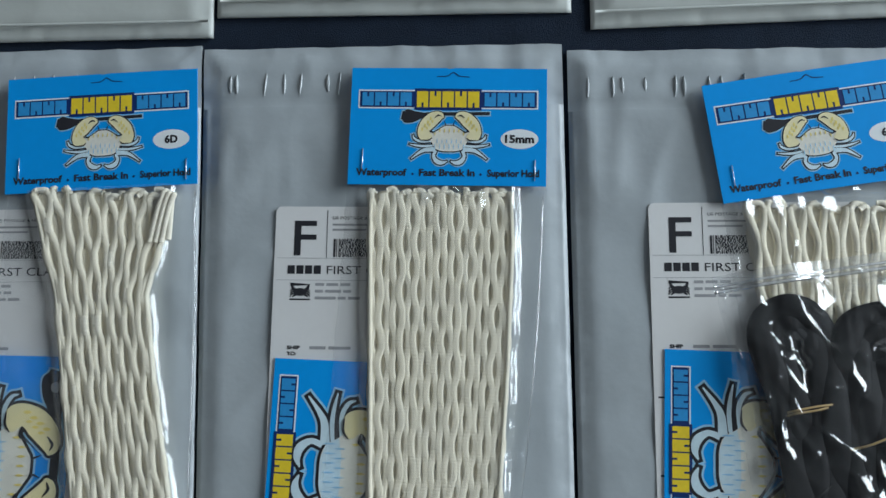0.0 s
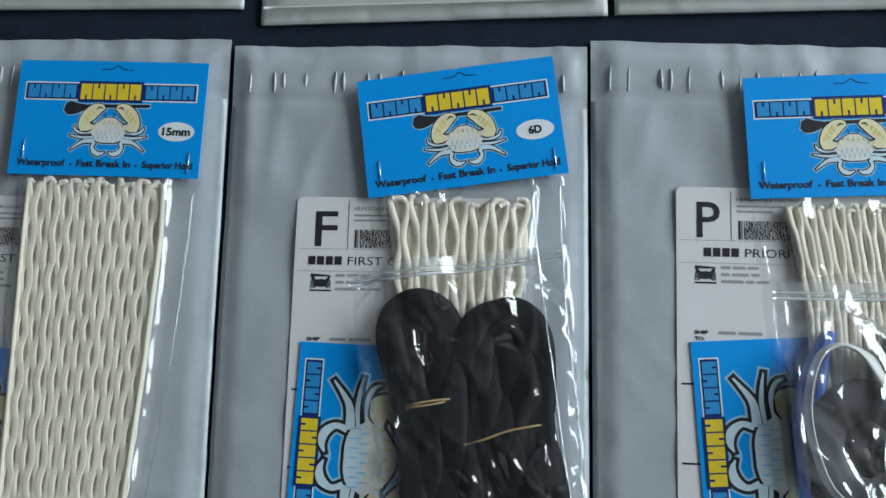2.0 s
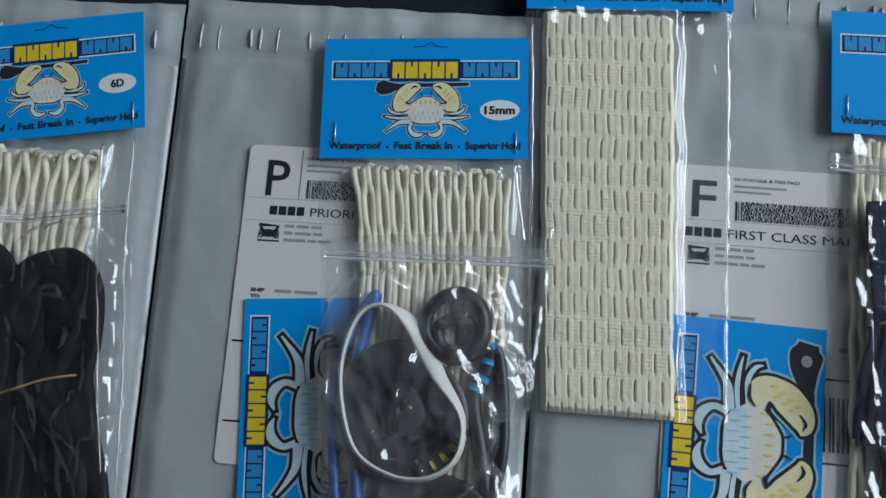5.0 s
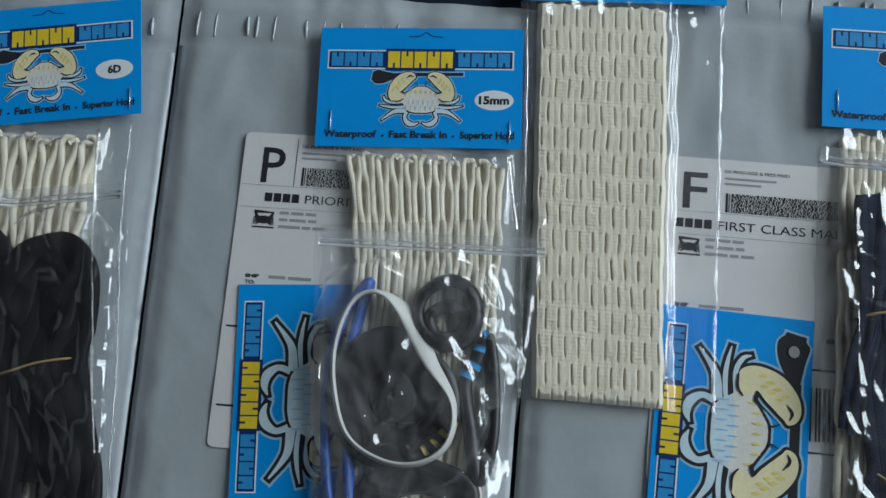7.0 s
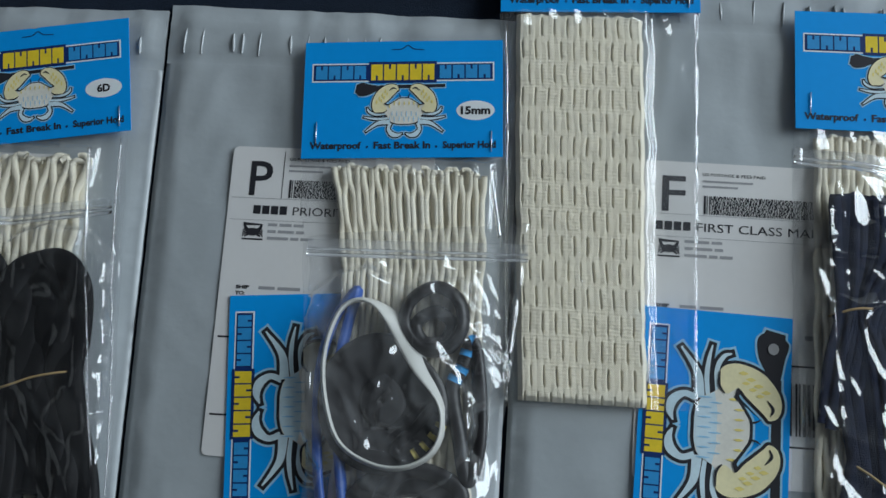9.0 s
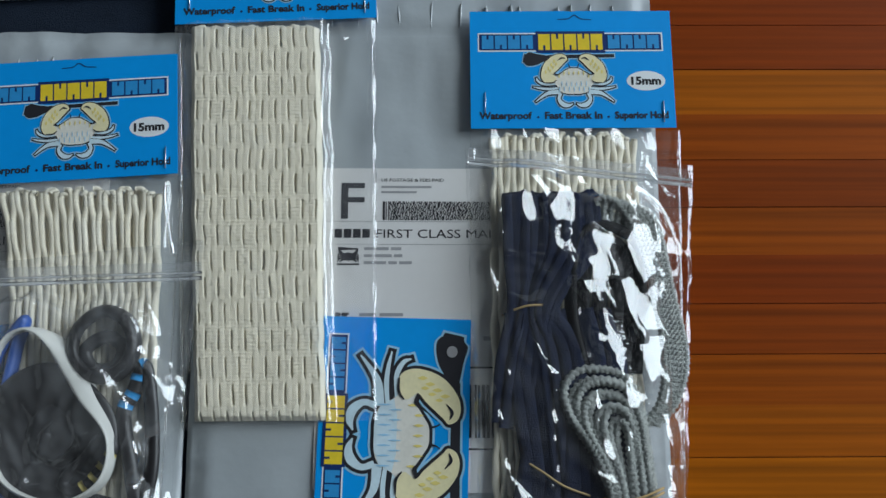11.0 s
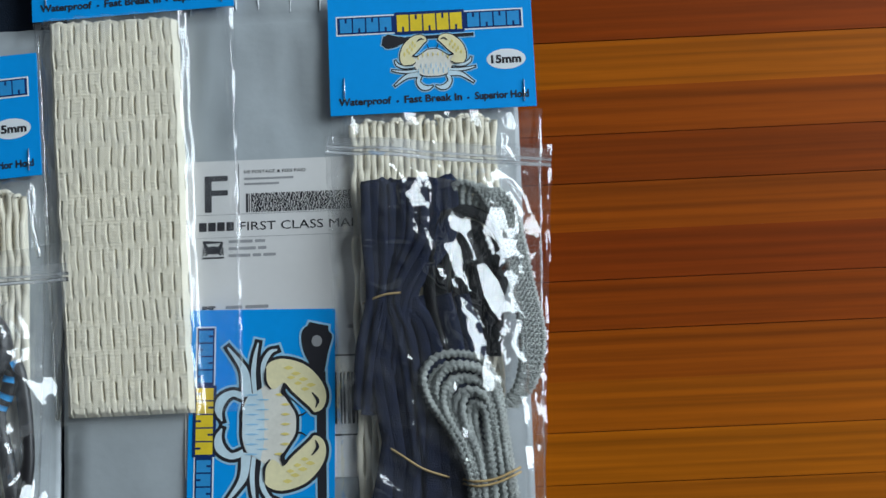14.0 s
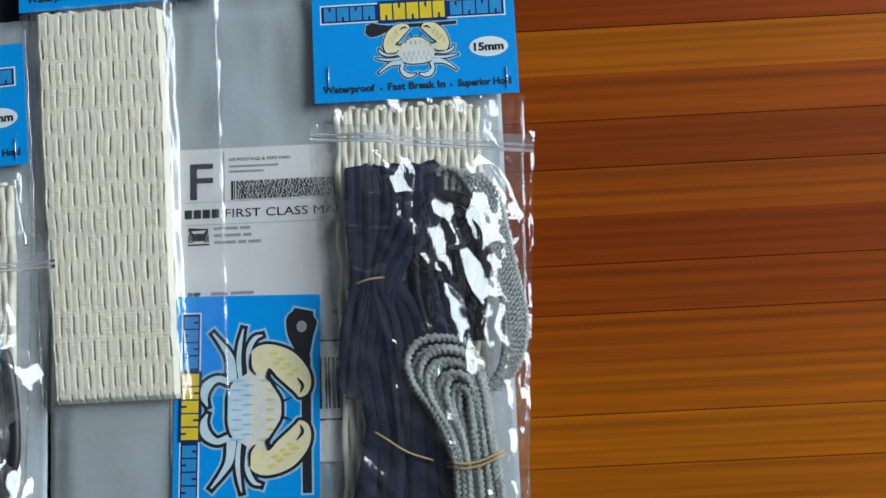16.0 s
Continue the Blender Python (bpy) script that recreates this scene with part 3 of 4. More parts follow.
    for a, b in ((0.0775, 0.0815), (0.0825, 0.086)):
        bar(a, -0.0835, b, -0.0815, INK_GREY)
    return ob


def printed_card(x, y, turn):
    ob = thing("promo_card", pose(x, y, ZL + 0.0011, 0, 0, turn) @ Matrix.Diagonal((0.96, 0.96, 1, 1)), "bright blue printed card with a crab design lying on the label", "card", "printed cards")
    part("card", plate([(0, -0.0995), (0.0685, -0.0995), (0.0685, 0), (0, 0)], -0.0006, 0), CARD, ob)
    banner(ob, pose(0.0036, -0.0085, 0, 0, 0, -90) @ pose(0, 0, 0), 0.0865, 0.0080, ((INK_BLUE, 4), (INK_YELLOW, 5), (INK_BLUE, 4)))
    crab(ob, pose(0.0373, -0.0535, 0, 0, 0, -90), 0.000206, True)
    return ob


for x, y, a, letter, service in ((-0.2010, -0.0150, 1.5, "F", "FIRST CLASS MAIL"), (-0.0346, -0.0107, 0.5, "F", "FIRST CLASS MAIL"), (0.1442, -0.0066, 1.1, "F", "FIRST CLASS MAIL"), (0.3236, 0.0036, 0.4, "P", "PRIORITY MAIL"), (0.5178, 0.0064, -0.6, "F", "FIRST CLASS MAIL")):
    shipping_label(x, y, a, letter, service)
for x, y, a in ((-0.1930, -0.0855, 0.0), (-0.0313, -0.0840, -1.3), (0.1510, -0.0760, -1.0), (0.3300, -0.0692, 4.6), (0.5200, -0.0626, -2.0)):
    printed_card(x, y, a)

# ---- bags of lacrosse mesh with stapled header cards ----

def header_card(parent, m, size):
    """A folded blue card, printed; size is the text in its oval."""
    card = part("header_card", plate([(0, 0), (0.0955, 0), (0.0957, 0.0587), (0.0510, 0.0589), (0.0485, 0.0585), (0.0460, 0.0589), (0.0002, 0.0587)], -0.0005, 0.0), CARD, parent, "bright blue printed header card", at=m)
    banner(card, pose(0.0046, 0.0388, 0), 0.0862, 0.0081, ((INK_BLUE, 4), (INK_YELLOW, 5), (INK_BLUE, 4)))
    crab(card, pose(0.0487, 0.0228, 0), 0.000105, False)
    bm = bmesh.new()
    oval(bm, 0.0826, 0.0232, 0.0091, 0.0049, 0.0001)
    part("oval", bm, INK_WHITE, card)
    wide = 0.0140 if len(size) > 2 else 0.0064
    part("lettering", lettering(size, 0.0038, INK, wide, 0.00022), INK, card, at=pose(0.0826 - wide / 2, 0.0214, 0.0002))
    for text, x, wide in (("Waterproof", 0.0040, 0.0245), ("Fast Break In", 0.0345, 0.0268), ("Superior Hold", 0.0672, 0.0250)):
        part("lettering", lettering(text, 0.0034, INK, wide, 0.00015), INK, card, at=pose(x, 0.0046, 0.00016))
    for x in (0.0314, 0.0641):
        bm = bmesh.new()
        oval(bm, x, 0.0054, 0.0006, 0.0006, 0.00012, 10)
        part("dot", bm, INK_NAVY, card)
    bm = bmesh.new()
    stroke(bm, [(0.042, 0.0545, 0.0004), (0.047, 0.0548, 0.0005), (0.050, 0.0566, 0.0005), (0.053, 0.0548, 0.0005), (0.058, 0.0543, 0.0004)], 0.0001)
    part("hang_slot", bm, INK_NAVY, card)
    for x, y in ((0.0068, 0.0076), (0.0900, 0.0028)):
        bm = bmesh.new()
        tube(bm, [(x, y, -0.0004), (x, y, 0.0005), (x + 0.0002, y + 0.010, 0.0005), (x + 0.0002, y + 0.010, -0.0004)], 0.00030, 0.00030, 6)
        part("staple", bm, STEEL, card, "steel staple", True)
    return card


def hills(x, y, spots):
    z = 0.0
    for sx, sy, r, h in spots:
        d = math.hypot(x - sx, y - sy)
        if d < 1.5 * r:
            z = max(z, h * smooth01((1.5 * r - d) / (0.6 * r)))
    return z


def creases(quad, count, seed, reach=(0.008, 0.030), lean=106.0):
    """Random sharp folds in a sheet: (x0, y0, x1, y1, half width, height)."""
    rng = random.Random(seed)
    c = [np.array(p, float) for p in quad]
    out = []
    for _ in range(count):
        u, v = rng.uniform(0.04, 0.96), rng.uniform(0.03, 0.97)
        p = (1 - u) * (1 - v) * c[0] + u * (1 - v) * c[1] + u * v * c[2] + (1 - u) * v * c[3]
        a, l, w = radians(rng.gauss(lean, 38)), rng.uniform(*reach) / 2, rng.uniform(0.0010, 0.0026)
        d = np.array((math.cos(a), math.sin(a))) * l
        out.append((p[0] - d[0], p[1] - d[1], p[0] + d[0], p[1] + d[1], w, w * rng.uniform(0.22, 0.55)))
    return out


def film(quad, lift, ridge, seed, step=0.0011, facets=(), ground=0.0100, origin=(0, 0, 0), fold=0.0, across=1.0, folds=()):
    """A wrinkled sheet of plastic over what lies under it; quad: bottom left, bottom right, top right, top left."""
    c = [np.array(p, float) for p in quad]
    nx, ny = int(np.linalg.norm(c[1] - c[0]) / step), int(np.linalg.norm(c[3] - c[0]) / step)
    bm = bmesh.new()
    rows = []
    uu, vv = np.meshgrid(np.linspace(0, 1, nx + 1), np.linspace(0, 1, ny + 1))
    gx, gy = ((1 - uu) * (1 - vv) * c[0][a] + uu * (1 - vv) * c[1][a] + uu * vv * c[2][a] + (1 - uu) * vv * c[3][a] for a in (0, 1))
    sharp = np.zeros_like(gx)
    for x0, y0, x1, y1, wd, tall in folds:
        dx, dy = x1 - x0, y1 - y0
        ln = math.hypot(dx, dy)
        along = ((gx - x0) * dx + (gy - y0) * dy) / ln ** 2
        off = np.abs((gx - x0) * dy - (gy - y0) * dx) / ln + 0.0006 * np.sin(along * 9 + x0 * 900)
        tent = tall * np.clip(1 - off / wd, 0, 1) * np.sqrt(np.clip(np.sin(np.pi * np.clip(along, 0, 1)), 0, 1))
        sharp = np.maximum(sharp, tent)
    for j in range(ny + 1):
        v, row = j / ny, []
        for i in range(nx + 1):
            u = i / nx
            p = (1 - u) * (1 - v) * c[0] + u * (1 - v) * c[1] + u * v * c[2] + (1 - u) * v * c[3]
            edge = min(u, 1 - u) * np.linalg.norm(c[1] - c[0])
            h = lift(p[0], p[1])
            wx, wy = p[0] + 0.010 * fbm(p[0] + seed, p[1], 26, 1), p[1] + 0.010 * fbm(p[0], p[1] - seed, 26, 1)
            n1 = fbm(wx + seed, wy * across, 30, 2)
            n2 = fbm(wx * 1.3 + wy * 0.5 + seed, wy * 0.6 - wx * 0.4, 42, 1)
            n3 = fbm(wx * 0.6 - wy * 0.5 - seed, wy + wx * 0.7, 48, 1)
            w = ridge * (1.2 * max(0.0, 1 - 2.2 * abs(n1)) + 0.55 * max(0.0, 1 - 3.5 * abs(n2)) ** 1.4 + 0.5 * max(0.0, 1 - 5.0 * abs(n3)) ** 1.4) * (0.35 + 0.65 * smooth01(edge / 0.008))
            tipped = flat = 0.0
            for fx, fy, fr in facets:
                dx, dy = p[0] + 0.35 * (wx - p[0]) - fx, p[1] + 0.35 * (wy - p[1]) - fy
                d = math.hypot(dx, dy * 0.7) * (1 + 0.55 * fbm(p[0] * 1.6 + p[1] * 0.5 + fx * 7, p[1] - fy, 95, 2))
                if d < fr:
                    flat = max(flat, smooth01((fr - d) / (0.25 * fr)))
                    tipped = max(tipped, max(0.0, 0.42 * (0.55 * fr - 0.95 * dx - 0.30 * dy)) * smooth01((fr - d) / (0.25 * fr)))
            z = ground + h + (w + sharp[j, i]) * (1 - 0.72 * flat) + tipped
            # rolled side seams catch the light
            z += fold * math.exp(-((edge - 0.0022) / 0.0010) ** 2) * (0.5 + fbm(p[1], seed, 60, 2))
            q = p + np.array((0.0008 * fbm(p[1] * 2, seed, 30), 0)) * (1 if edge < 0.004 else 0)
            row.append(bm.verts.new((q[0] - origin[0], q[1] - origin[1], z - origin[2])))
        rows.append(row)
    for j in range(ny):
        for i in range(nx):
            bm.faces.new((rows[j][i], rows[j][i + 1], rows[j + 1][i + 1], rows[j + 1][i]))
    return bm


def mesh_layer(bm, edges, n, pitch, amp, half, z, thick, phase=0.0, seed=1, sides=8, ragged=0.0016, gain=1.7, loops=True, square=0.8):
    """Knitted cords that touch their neighbours in turn; edges: rows (y, left, right) from the top down."""
    ys = [e[0] for e in edges][::-1]
    ls, rs = [e[1] for e in edges][::-1], [e[2] for e in edges][::-1]
    rng = random.Random(seed)
    top, bottom = edges[0][0], edges[-1][0]
    count = max(2, int((top - bottom) / pitch * 9))
    heads = []
    for i in range(n):
        a, line, ends = rng.uniform(-1, 1), [], (rng.uniform(-ragged, ragged), rng.uniform(-ragged, ragged))
        for k in range(count + 1):
            y = top + ends[0] + (bottom + ends[1] - top - ends[0]) * k / count
            l, r = float(np.interp(y, ys, ls)), float(np.interp(y, ys, rs))
            w = (r - l) / n
            row = (top - y) / pitch + phase + 0.07 * fbm(i * 0.6, y * 2 + seed, 9, 1)
            s = max(-1.0, min(1.0, gain * math.cos(math.pi * row)))
            spread = amp * (1 + 0.5 * fbm(i * 0.35 + seed, y, 22, 2))
            x = l + (i + 0.5) * w + (1 if i % 2 else -1) * s * spread * w + 0.0004 * fbm(y * 2 + i * 0.05, seed, 40, 2)
            # a small knot where two cords meet
            line.append((x, y, z + thick * 0.30 * abs(s) ** 3 + 0.00012 * a))
        heads.append(line[0])
        w0 = (edges[0][2] - edges[0][1]) / n
        tube(bm, line, w0 * half, thick, sides, square=square)
    if loops:
        for a, b in zip(heads[::2], heads[1::2]):
            for e, f in ((a, b), (b, a)):
                if rng.random() < 0.75:
                    d = rng.uniform(0.2, 0.9) * (f[0] - e[0])
                    tube(bm, spline([(e[0], e[1] - 0.0015, e[2]), (e[0] + 0.3 * d, e[1] + rng.uniform(0.0004, 0.0012), e[2] + thick * rng.uniform(0.0, 0.5)), (e[0] + d, e[1] + rng.uniform(-0.0008, 0.0012), e[2] + thick * rng.uniform(-0.4, 0.4))], 3), lambda t: w0 * half * (1.05 - 0.35 * t), thick, 7)


def mesh_panel(label, edges, n, pitch, amp, half, z=0.0116, thick=0.0012, tilt=0.0, layers=2, hem=False, drop=0.0017, gain=1.7, under=(0.10, 0.56), square=0.8):
    cx, cy = (edges[0][1] + edges[0][2]) / 2, edges[0][0]
    ob = thing("lacrosse_mesh", Matrix.Translation((cx, cy, 0.0098)) @ pose(0, 0, 0, 0, 0, tilt), label, "mesh", "rolled mesh panels")
    local = [(y - cy, l - cx, r - cx) for y, l, r in edges]
    bm = bmesh.new()
    mesh_layer(bm, local, n, pitch, amp, half, z - 0.0098, thick, 0.0, 3, gain=gain, square=square)
    tagged(part("top_layer", bm, COTTON, ob, smooth=True), kind="stuff")
    if layers > 1:
        bm = bmesh.new()
        mesh_layer(bm, [(y, l + 0.0006, r - 0.0006) for y, l, r in local], n, pitch, under[0], under[1], z - 0.0098 - drop, thick * 0.8, 1.0, 9)
        tagged(part("under_layer", bm, COTTON, ob, smooth=True), kind="stuff")
    if hem:
        for side in (1, 2):
            bm = bmesh.new()
            tube(bm, [(e[side] + (0.0007 if side == 1 else -0.0007), e[0], z - 0.0100) for e in local], 0.0014, 0.0017, 8)
            part("selvedge", bm, COTTON, ob, smooth=True)
    return ob


def close_knit(label, edges, columns=10, pitch=0.0119):
    """A folded panel whose short upright slits stand like the joints of brickwork."""
    cx, cy = (edges[0][1] + edges[0][2]) / 2, edges[0][0]
    ob = thing("lacrosse_mesh", pose(cx, cy, 0.0098), label, "mesh", "rolled mesh panels")
    ys = [e[0] for e in edges][::-1]
    ls, rs = [e[1] for e in edges][::-1], [e[2] for e in edges][::-1]
    for name, z0, nx, ny in (("top_layer", 0.0134, 230, 330), ("under_layer", 0.0112, 40, 60)):
        bm = bmesh.new()
        grid = []
        for j in range(ny + 1):
            y = edges[0][0] + (edges[-1][0] - edges[0][0]) * j / ny
            l, r = float(np.interp(y, ys, ls)), float(np.interp(y, ys, rs))
            line = []
            for i in range(nx + 1):
                u = i / nx
                x = l + (r - l) * u + 0.0005 * fbm(y * 2, u * 0.05 + 3, 45, 2)
                row = int((edges[0][0] - y) / pitch)
                f = (edges[0][0] - y) / pitch - row
                k = u * columns + (0.5 if row % 2 else 0.0)
                near = (k - round(k)) * (r - l) / columns
                wide = 0.00031 + 0.00016 * fbm(round(k) * 1.7, row * 2.3, 1)
                slit = math.exp(-(near / wide) ** 2) * smooth01((f - 0.10) / 0.14) * smooth01((0.92 - f) / 0.14) * (0.75 + 0.5 * fbm(round(k) * 2.1, row * 1.3, 1))
                puff = 0.00014 * abs(math.sin(math.pi * (u * columns * 2))) ** 0.7 + 0.00014 * math.sin(math.pi * f) ** 2 + 0.00008 * math.sin(2 * math.pi * y / 0.0017 + 3 * fbm(x, y, 90, 1)) + 0.00012 * fbm(x, y, 420, 2)
                side = min(u, 1 - u) * (r - l)
                end = min(y - edges[-1][0], 1.0)
                z = z0 + puff - 0.0026 * slit - 0.0022 * (1 - smooth01(side / 0.0022)) - 0.0022 * (1 - smooth01(end / 0.0022)) + 0.00015 * fbm(x, y, 300, 2)
                top = 0.0012 * fbm(u * 5, 0.7, 3.1) if j == 0 else 0.0
                line.append(bm.verts.new((x - cx, y - cy + top, z - 0.0098)))
            grid.append(line)
        for j in range(ny):
            for i in range(nx):
                bm.faces.new((grid[j][i], grid[j + 1][i], grid[j + 1][i + 1], grid[j][i + 1]))
        rim = grid[0] + [g[-1] for g in grid[1:]] + grid[-1][-2::-1] + [g[0] for g in grid[-2:0:-1]]
        low = [bm.verts.new((v.co.x, v.co.y, z0 - 0.0022 - 0.0098 - 0.0006)) for v in rim]
        for i in range(len(rim)):
            k = (i + 1) % len(rim)
            bm.faces.new((rim[i], rim[k], low[k], low[i]))
        part(name, bm, COTTON, ob, smooth=True)
    return ob


def over_panel(x, y, edges, h):
    """Height of a film that drapes over a flat panel; edges as in mesh_layer."""
    ys = [e[0] for e in edges][::-1]
    l, r = float(np.interp(y, ys, [e[1] for e in edges][::-1])), float(np.interp(y, ys, [e[2] for e in edges][::-1]))
    d = min(x - l, r - x, edges[0][0] + 0.004 - y, y - edges[-1][0])
    return h * smooth01((d + 0.0050 + 0.0012 * fbm(y, 0.4, 45, 2)) / (0.0044 + 0.0022 * fbm(y, 2.7, 60, 2)))


def mesh_bag(x, y, turn, size, quad, edges, seed, label, ridge=0.0006, fold=0.0012, lift=0.0030, rolls=()):
    ob = thing("mesh_bag", pose(x, y, 0.0100, 0, 0, 0), label, "bag", "bags of mesh")
    rng = random.Random(int(seed * 100))
    (tx1, ty1), (tx0, ty0) = quad[2], quad[3]
    glints = [(tx0 + (tx1 - tx0) * u, ty0 + (ty1 - ty0) * u - rng.uniform(0.001, 0.005), rng.uniform(0.003, 0.006)) for u in (0.12, 0.26, 0.40, 0.55, 0.68, 0.84)]
    header_card(ob, pose(0, 0, 0.0022, 0, 0, turn), size)
    bm = film(quad, lambda px, py: over_panel(px, py, edges, lift), ridge, seed, origin=(x, y, 0.0100), fold=fold, across=0.45, folds=creases(quad, 26, int(seed * 10), (0.006, 0.022)), facets=glints)
    part("bag_film", bm, FILM, ob, "clear crinkled plastic film", True).visible_shadow = False
    for line, r in rolls:
        bm = bmesh.new()
        pts = [(px - x + 0.0004 * fbm(py, seed, 60, 2), py - y, pz - 0.0100) for px, py, pz in spline(line, 14)]
        tube(bm, pts, lambda t: r * (0.75 + 0.5 * abs(fbm(t * 3, seed, 4, 2))), r, 8)
        part("rolled_edge", bm, FILM_ZIP, ob, "rolled edge of the plastic film", True).visible_shadow = False
    return ob


def zip_bag(quad, spots, zip_line, seed, label, ridge=0.0016, facets=(), folds=(), count=55, sheet_mat=FILM_ZIP):
    x, y = quad[3]
    ob = thing("zip_bag", pose(x, y, 0.0120), label, "bag", "small zip bags")
    part("bag_film", film(quad, lambda px, py: hills(px, py, spots), ridge, seed, origin=(x, y, 0.0120), ground=0.0142, facets=facets, fold=0.0026, across=0.8, folds=creases(quad, count, int(seed * 10)) + list(folds)), sheet_mat, ob, "clear crinkled plastic film", True).visible_shadow = False
    (ax, ay), (bx, by) = zip_line
    d = np.array((bx - ax, by - ay))
    nrm = np.array((-d[1], d[0])) / np.linalg.norm(d)
    for off, wd, mat in ((0.0, 0.0010, ZIP), (0.0026, 0.0007, ZIP), (0.0032, 0.0042, ZIP_BAND)):
        sheet = mat is ZIP_BAND
        bm = bmesh.new()
        line = [(ax + d[0] * t - x + nrm[0] * off, ay + d[1] * t - y + nrm[1] * off, 0.0154 - 0.0120 + hills(ax + d[0] * t, ay + d[1] * t, spots) + 0.0005 * fbm(t * 2 + seed, 0.2, 4)) for t in np.linspace(0, 1, 40)]
        if sheet:
            pairs = [[bm.verts.new((p[0] + e * wd * nrm[0], p[1] + e * wd * nrm[1], p[2] + 0.0003)) for e in (-1, 1)] for p in line]
            for a, b in zip(pairs, pairs[1:]):
                bm.faces.new((a[0], b[0], b[1], a[1]))
        else:
            tube(bm, line, wd, 0.0006, 6)
        part("zip_strip", bm, mat, ob, "milky plastic zip strip", True).visible_shadow = False
    return ob


def line_spots(line, r, h, every=3):
    return [(p[0], p[1], r, h) for p in line[::every]]


# bag one
E1 = [(-0.0065, -0.1550, -0.0880), (-0.030, -0.1480, -0.0890), (-0.0555, -0.1392, -0.0943), (-0.100, -0.1315, -0.0870), (-0.150, -0.1232, -0.0766), (-0.205, -0.1170, -0.0710)]
mesh_panel("cream knitted lacrosse mesh, narrowed and rolled in its bag", E1, 14, 0.0160, 0.34, 0.42, thick=0.0013, hem="sides", drop=0.0016, gain=1.2)
bm = bmesh.new()
for k in range(3):
    tube(bm, spline([(-0.0945 + 0.0028 * k, -0.0300, 0.0125), (-0.0915 + 0.0026 * k, -0.014, 0.0133), (-0.0885 + 0.0022 * k, -0.0050 - 0.0008 * k, 0.0136), (-0.0868 + 0.0008 * k, -0.010, 0.0128), (-0.0862 + 0.0002 * k, -0.0285, 0.0120)], 6), 0.0016, 0.0013, 7)
tagged(new("mesh_fold", mesh_from("mesh_fold", bm, COTTON)), "folded corner of cream knitted mesh in its bag", "mesh")
mesh_bag(-0.1686, -0.0073, 4.0, "6D", [(-0.165, -0.21), (-0.0655, -0.21), (-0.0720, 0.0), (-0.1686, -0.0062)], E1, 1.3, "clear bag of cream mesh with a blue header card", rolls=(([(-0.0745, -0.004, 0.0115), (-0.0712, -0.060, 0.0112), (-0.0690, -0.120, 0.0112), (-0.0670, -0.205, 0.0112)], 0.0005),))

# bag two
E2 = [(-0.0042, 0.0106, 0.0791), (-0.028, 0.0112, 0.0803), (-0.09, 0.0135, 0.0785), (-0.146, 0.0153, 0.0756), (-0.205, 0.0165, 0.0730)]
mesh_panel("cream knitted lacrosse mesh with diamond openings, flat in its bag", E2, 20, 0.0118, 0.27, 0.56, thick=0.0006, hem="sides", drop=0.0012, gain=1.15, under=(0.14, 0.54), square=0.6)
mesh_bag(0.0, 0.0, 0.0, "15mm", [(-0.008, -0.21), (0.0805, -0.21), (0.0962, -0.0006), (-0.0004, -0.0006)], E2, 2.9, "clear bag of cream mesh with a blue header card", rolls=(([(0.0940, -0.005, 0.0122), (0.0925, -0.050, 0.0116), (0.0895, -0.100, 0.0114), (0.0840, -0.160, 0.0114), (0.0815, -0.205, 0.0114)], 0.0005),))

# bag three, with a zip bag of black straps
E3 = [(-0.0085, 0.1885, 0.2555), (-0.053, 0.1945, 0.2525), (-0.12, 0.203, 0.258), (-0.205, 0.212, 0.266)]
mesh_panel("cream wide-open knitted mesh behind a zip bag of straps", E3, 14, 0.0180, 0.32, 0.40, thick=0.0015, z=0.0116, gain=0.95, under=(0.30, 0.46), drop=0.0022)
mesh_bag(0.1790, -0.0073, 9.2, "6D", [(0.2035, -0.21), (0.2905, -0.21), (0.2712, 0.0072), (0.1786, -0.0074)], E3[:2], 4.1, "clear bag of wide mesh with a tilted blue header card", fold=0.0026, rolls=(([(0.2560, -0.003, 0.0160), (0.2590, -0.030, 0.0170), (0.2635, -0.062, 0.0190), (0.2690, -0.095, 0.0185), (0.2745, -0.130, 0.0180), (0.2830, -0.170, 0.0170)], 0.0010), ([(0.2690, 0.004, 0.0120), (0.2725, -0.050, 0.0125), (0.2800, -0.110, 0.0120), (0.2880, -0.200, 0.0120)], 0.0005),))


def strap_bundle(label, outer, centre, count, z):
    ob = thing("black_strap", pose(*centre, 0.0120), label, "strap", "black straps")
    line0 = spline(outer, 9)
    for k in range(count):
        f = 0.92 - 0.78 * k / (count - 1)
        bm = bmesh.new()
        line = []
        for j, p in enumerate(line0):
            q = np.array(centre) + (np.array(p[:2]) - np.array(centre)) * (np.array((f, 1 - (1 - f) * 0.42)))
            line.append((q[0] - centre[0], q[1] - centre[1], z - 0.0120 + 0.0011 * math.sin(j * 0.25 + k * 1.3) - 0.0002 * k))
        tube(bm, line, 0.0068, 0.0030 - 0.0002 * k, 14, lean=8 * math.sin(k * 2.1), square=0.85)
        part("strand", bm, BLACK_STRAP, ob, smooth=True)
    return ob


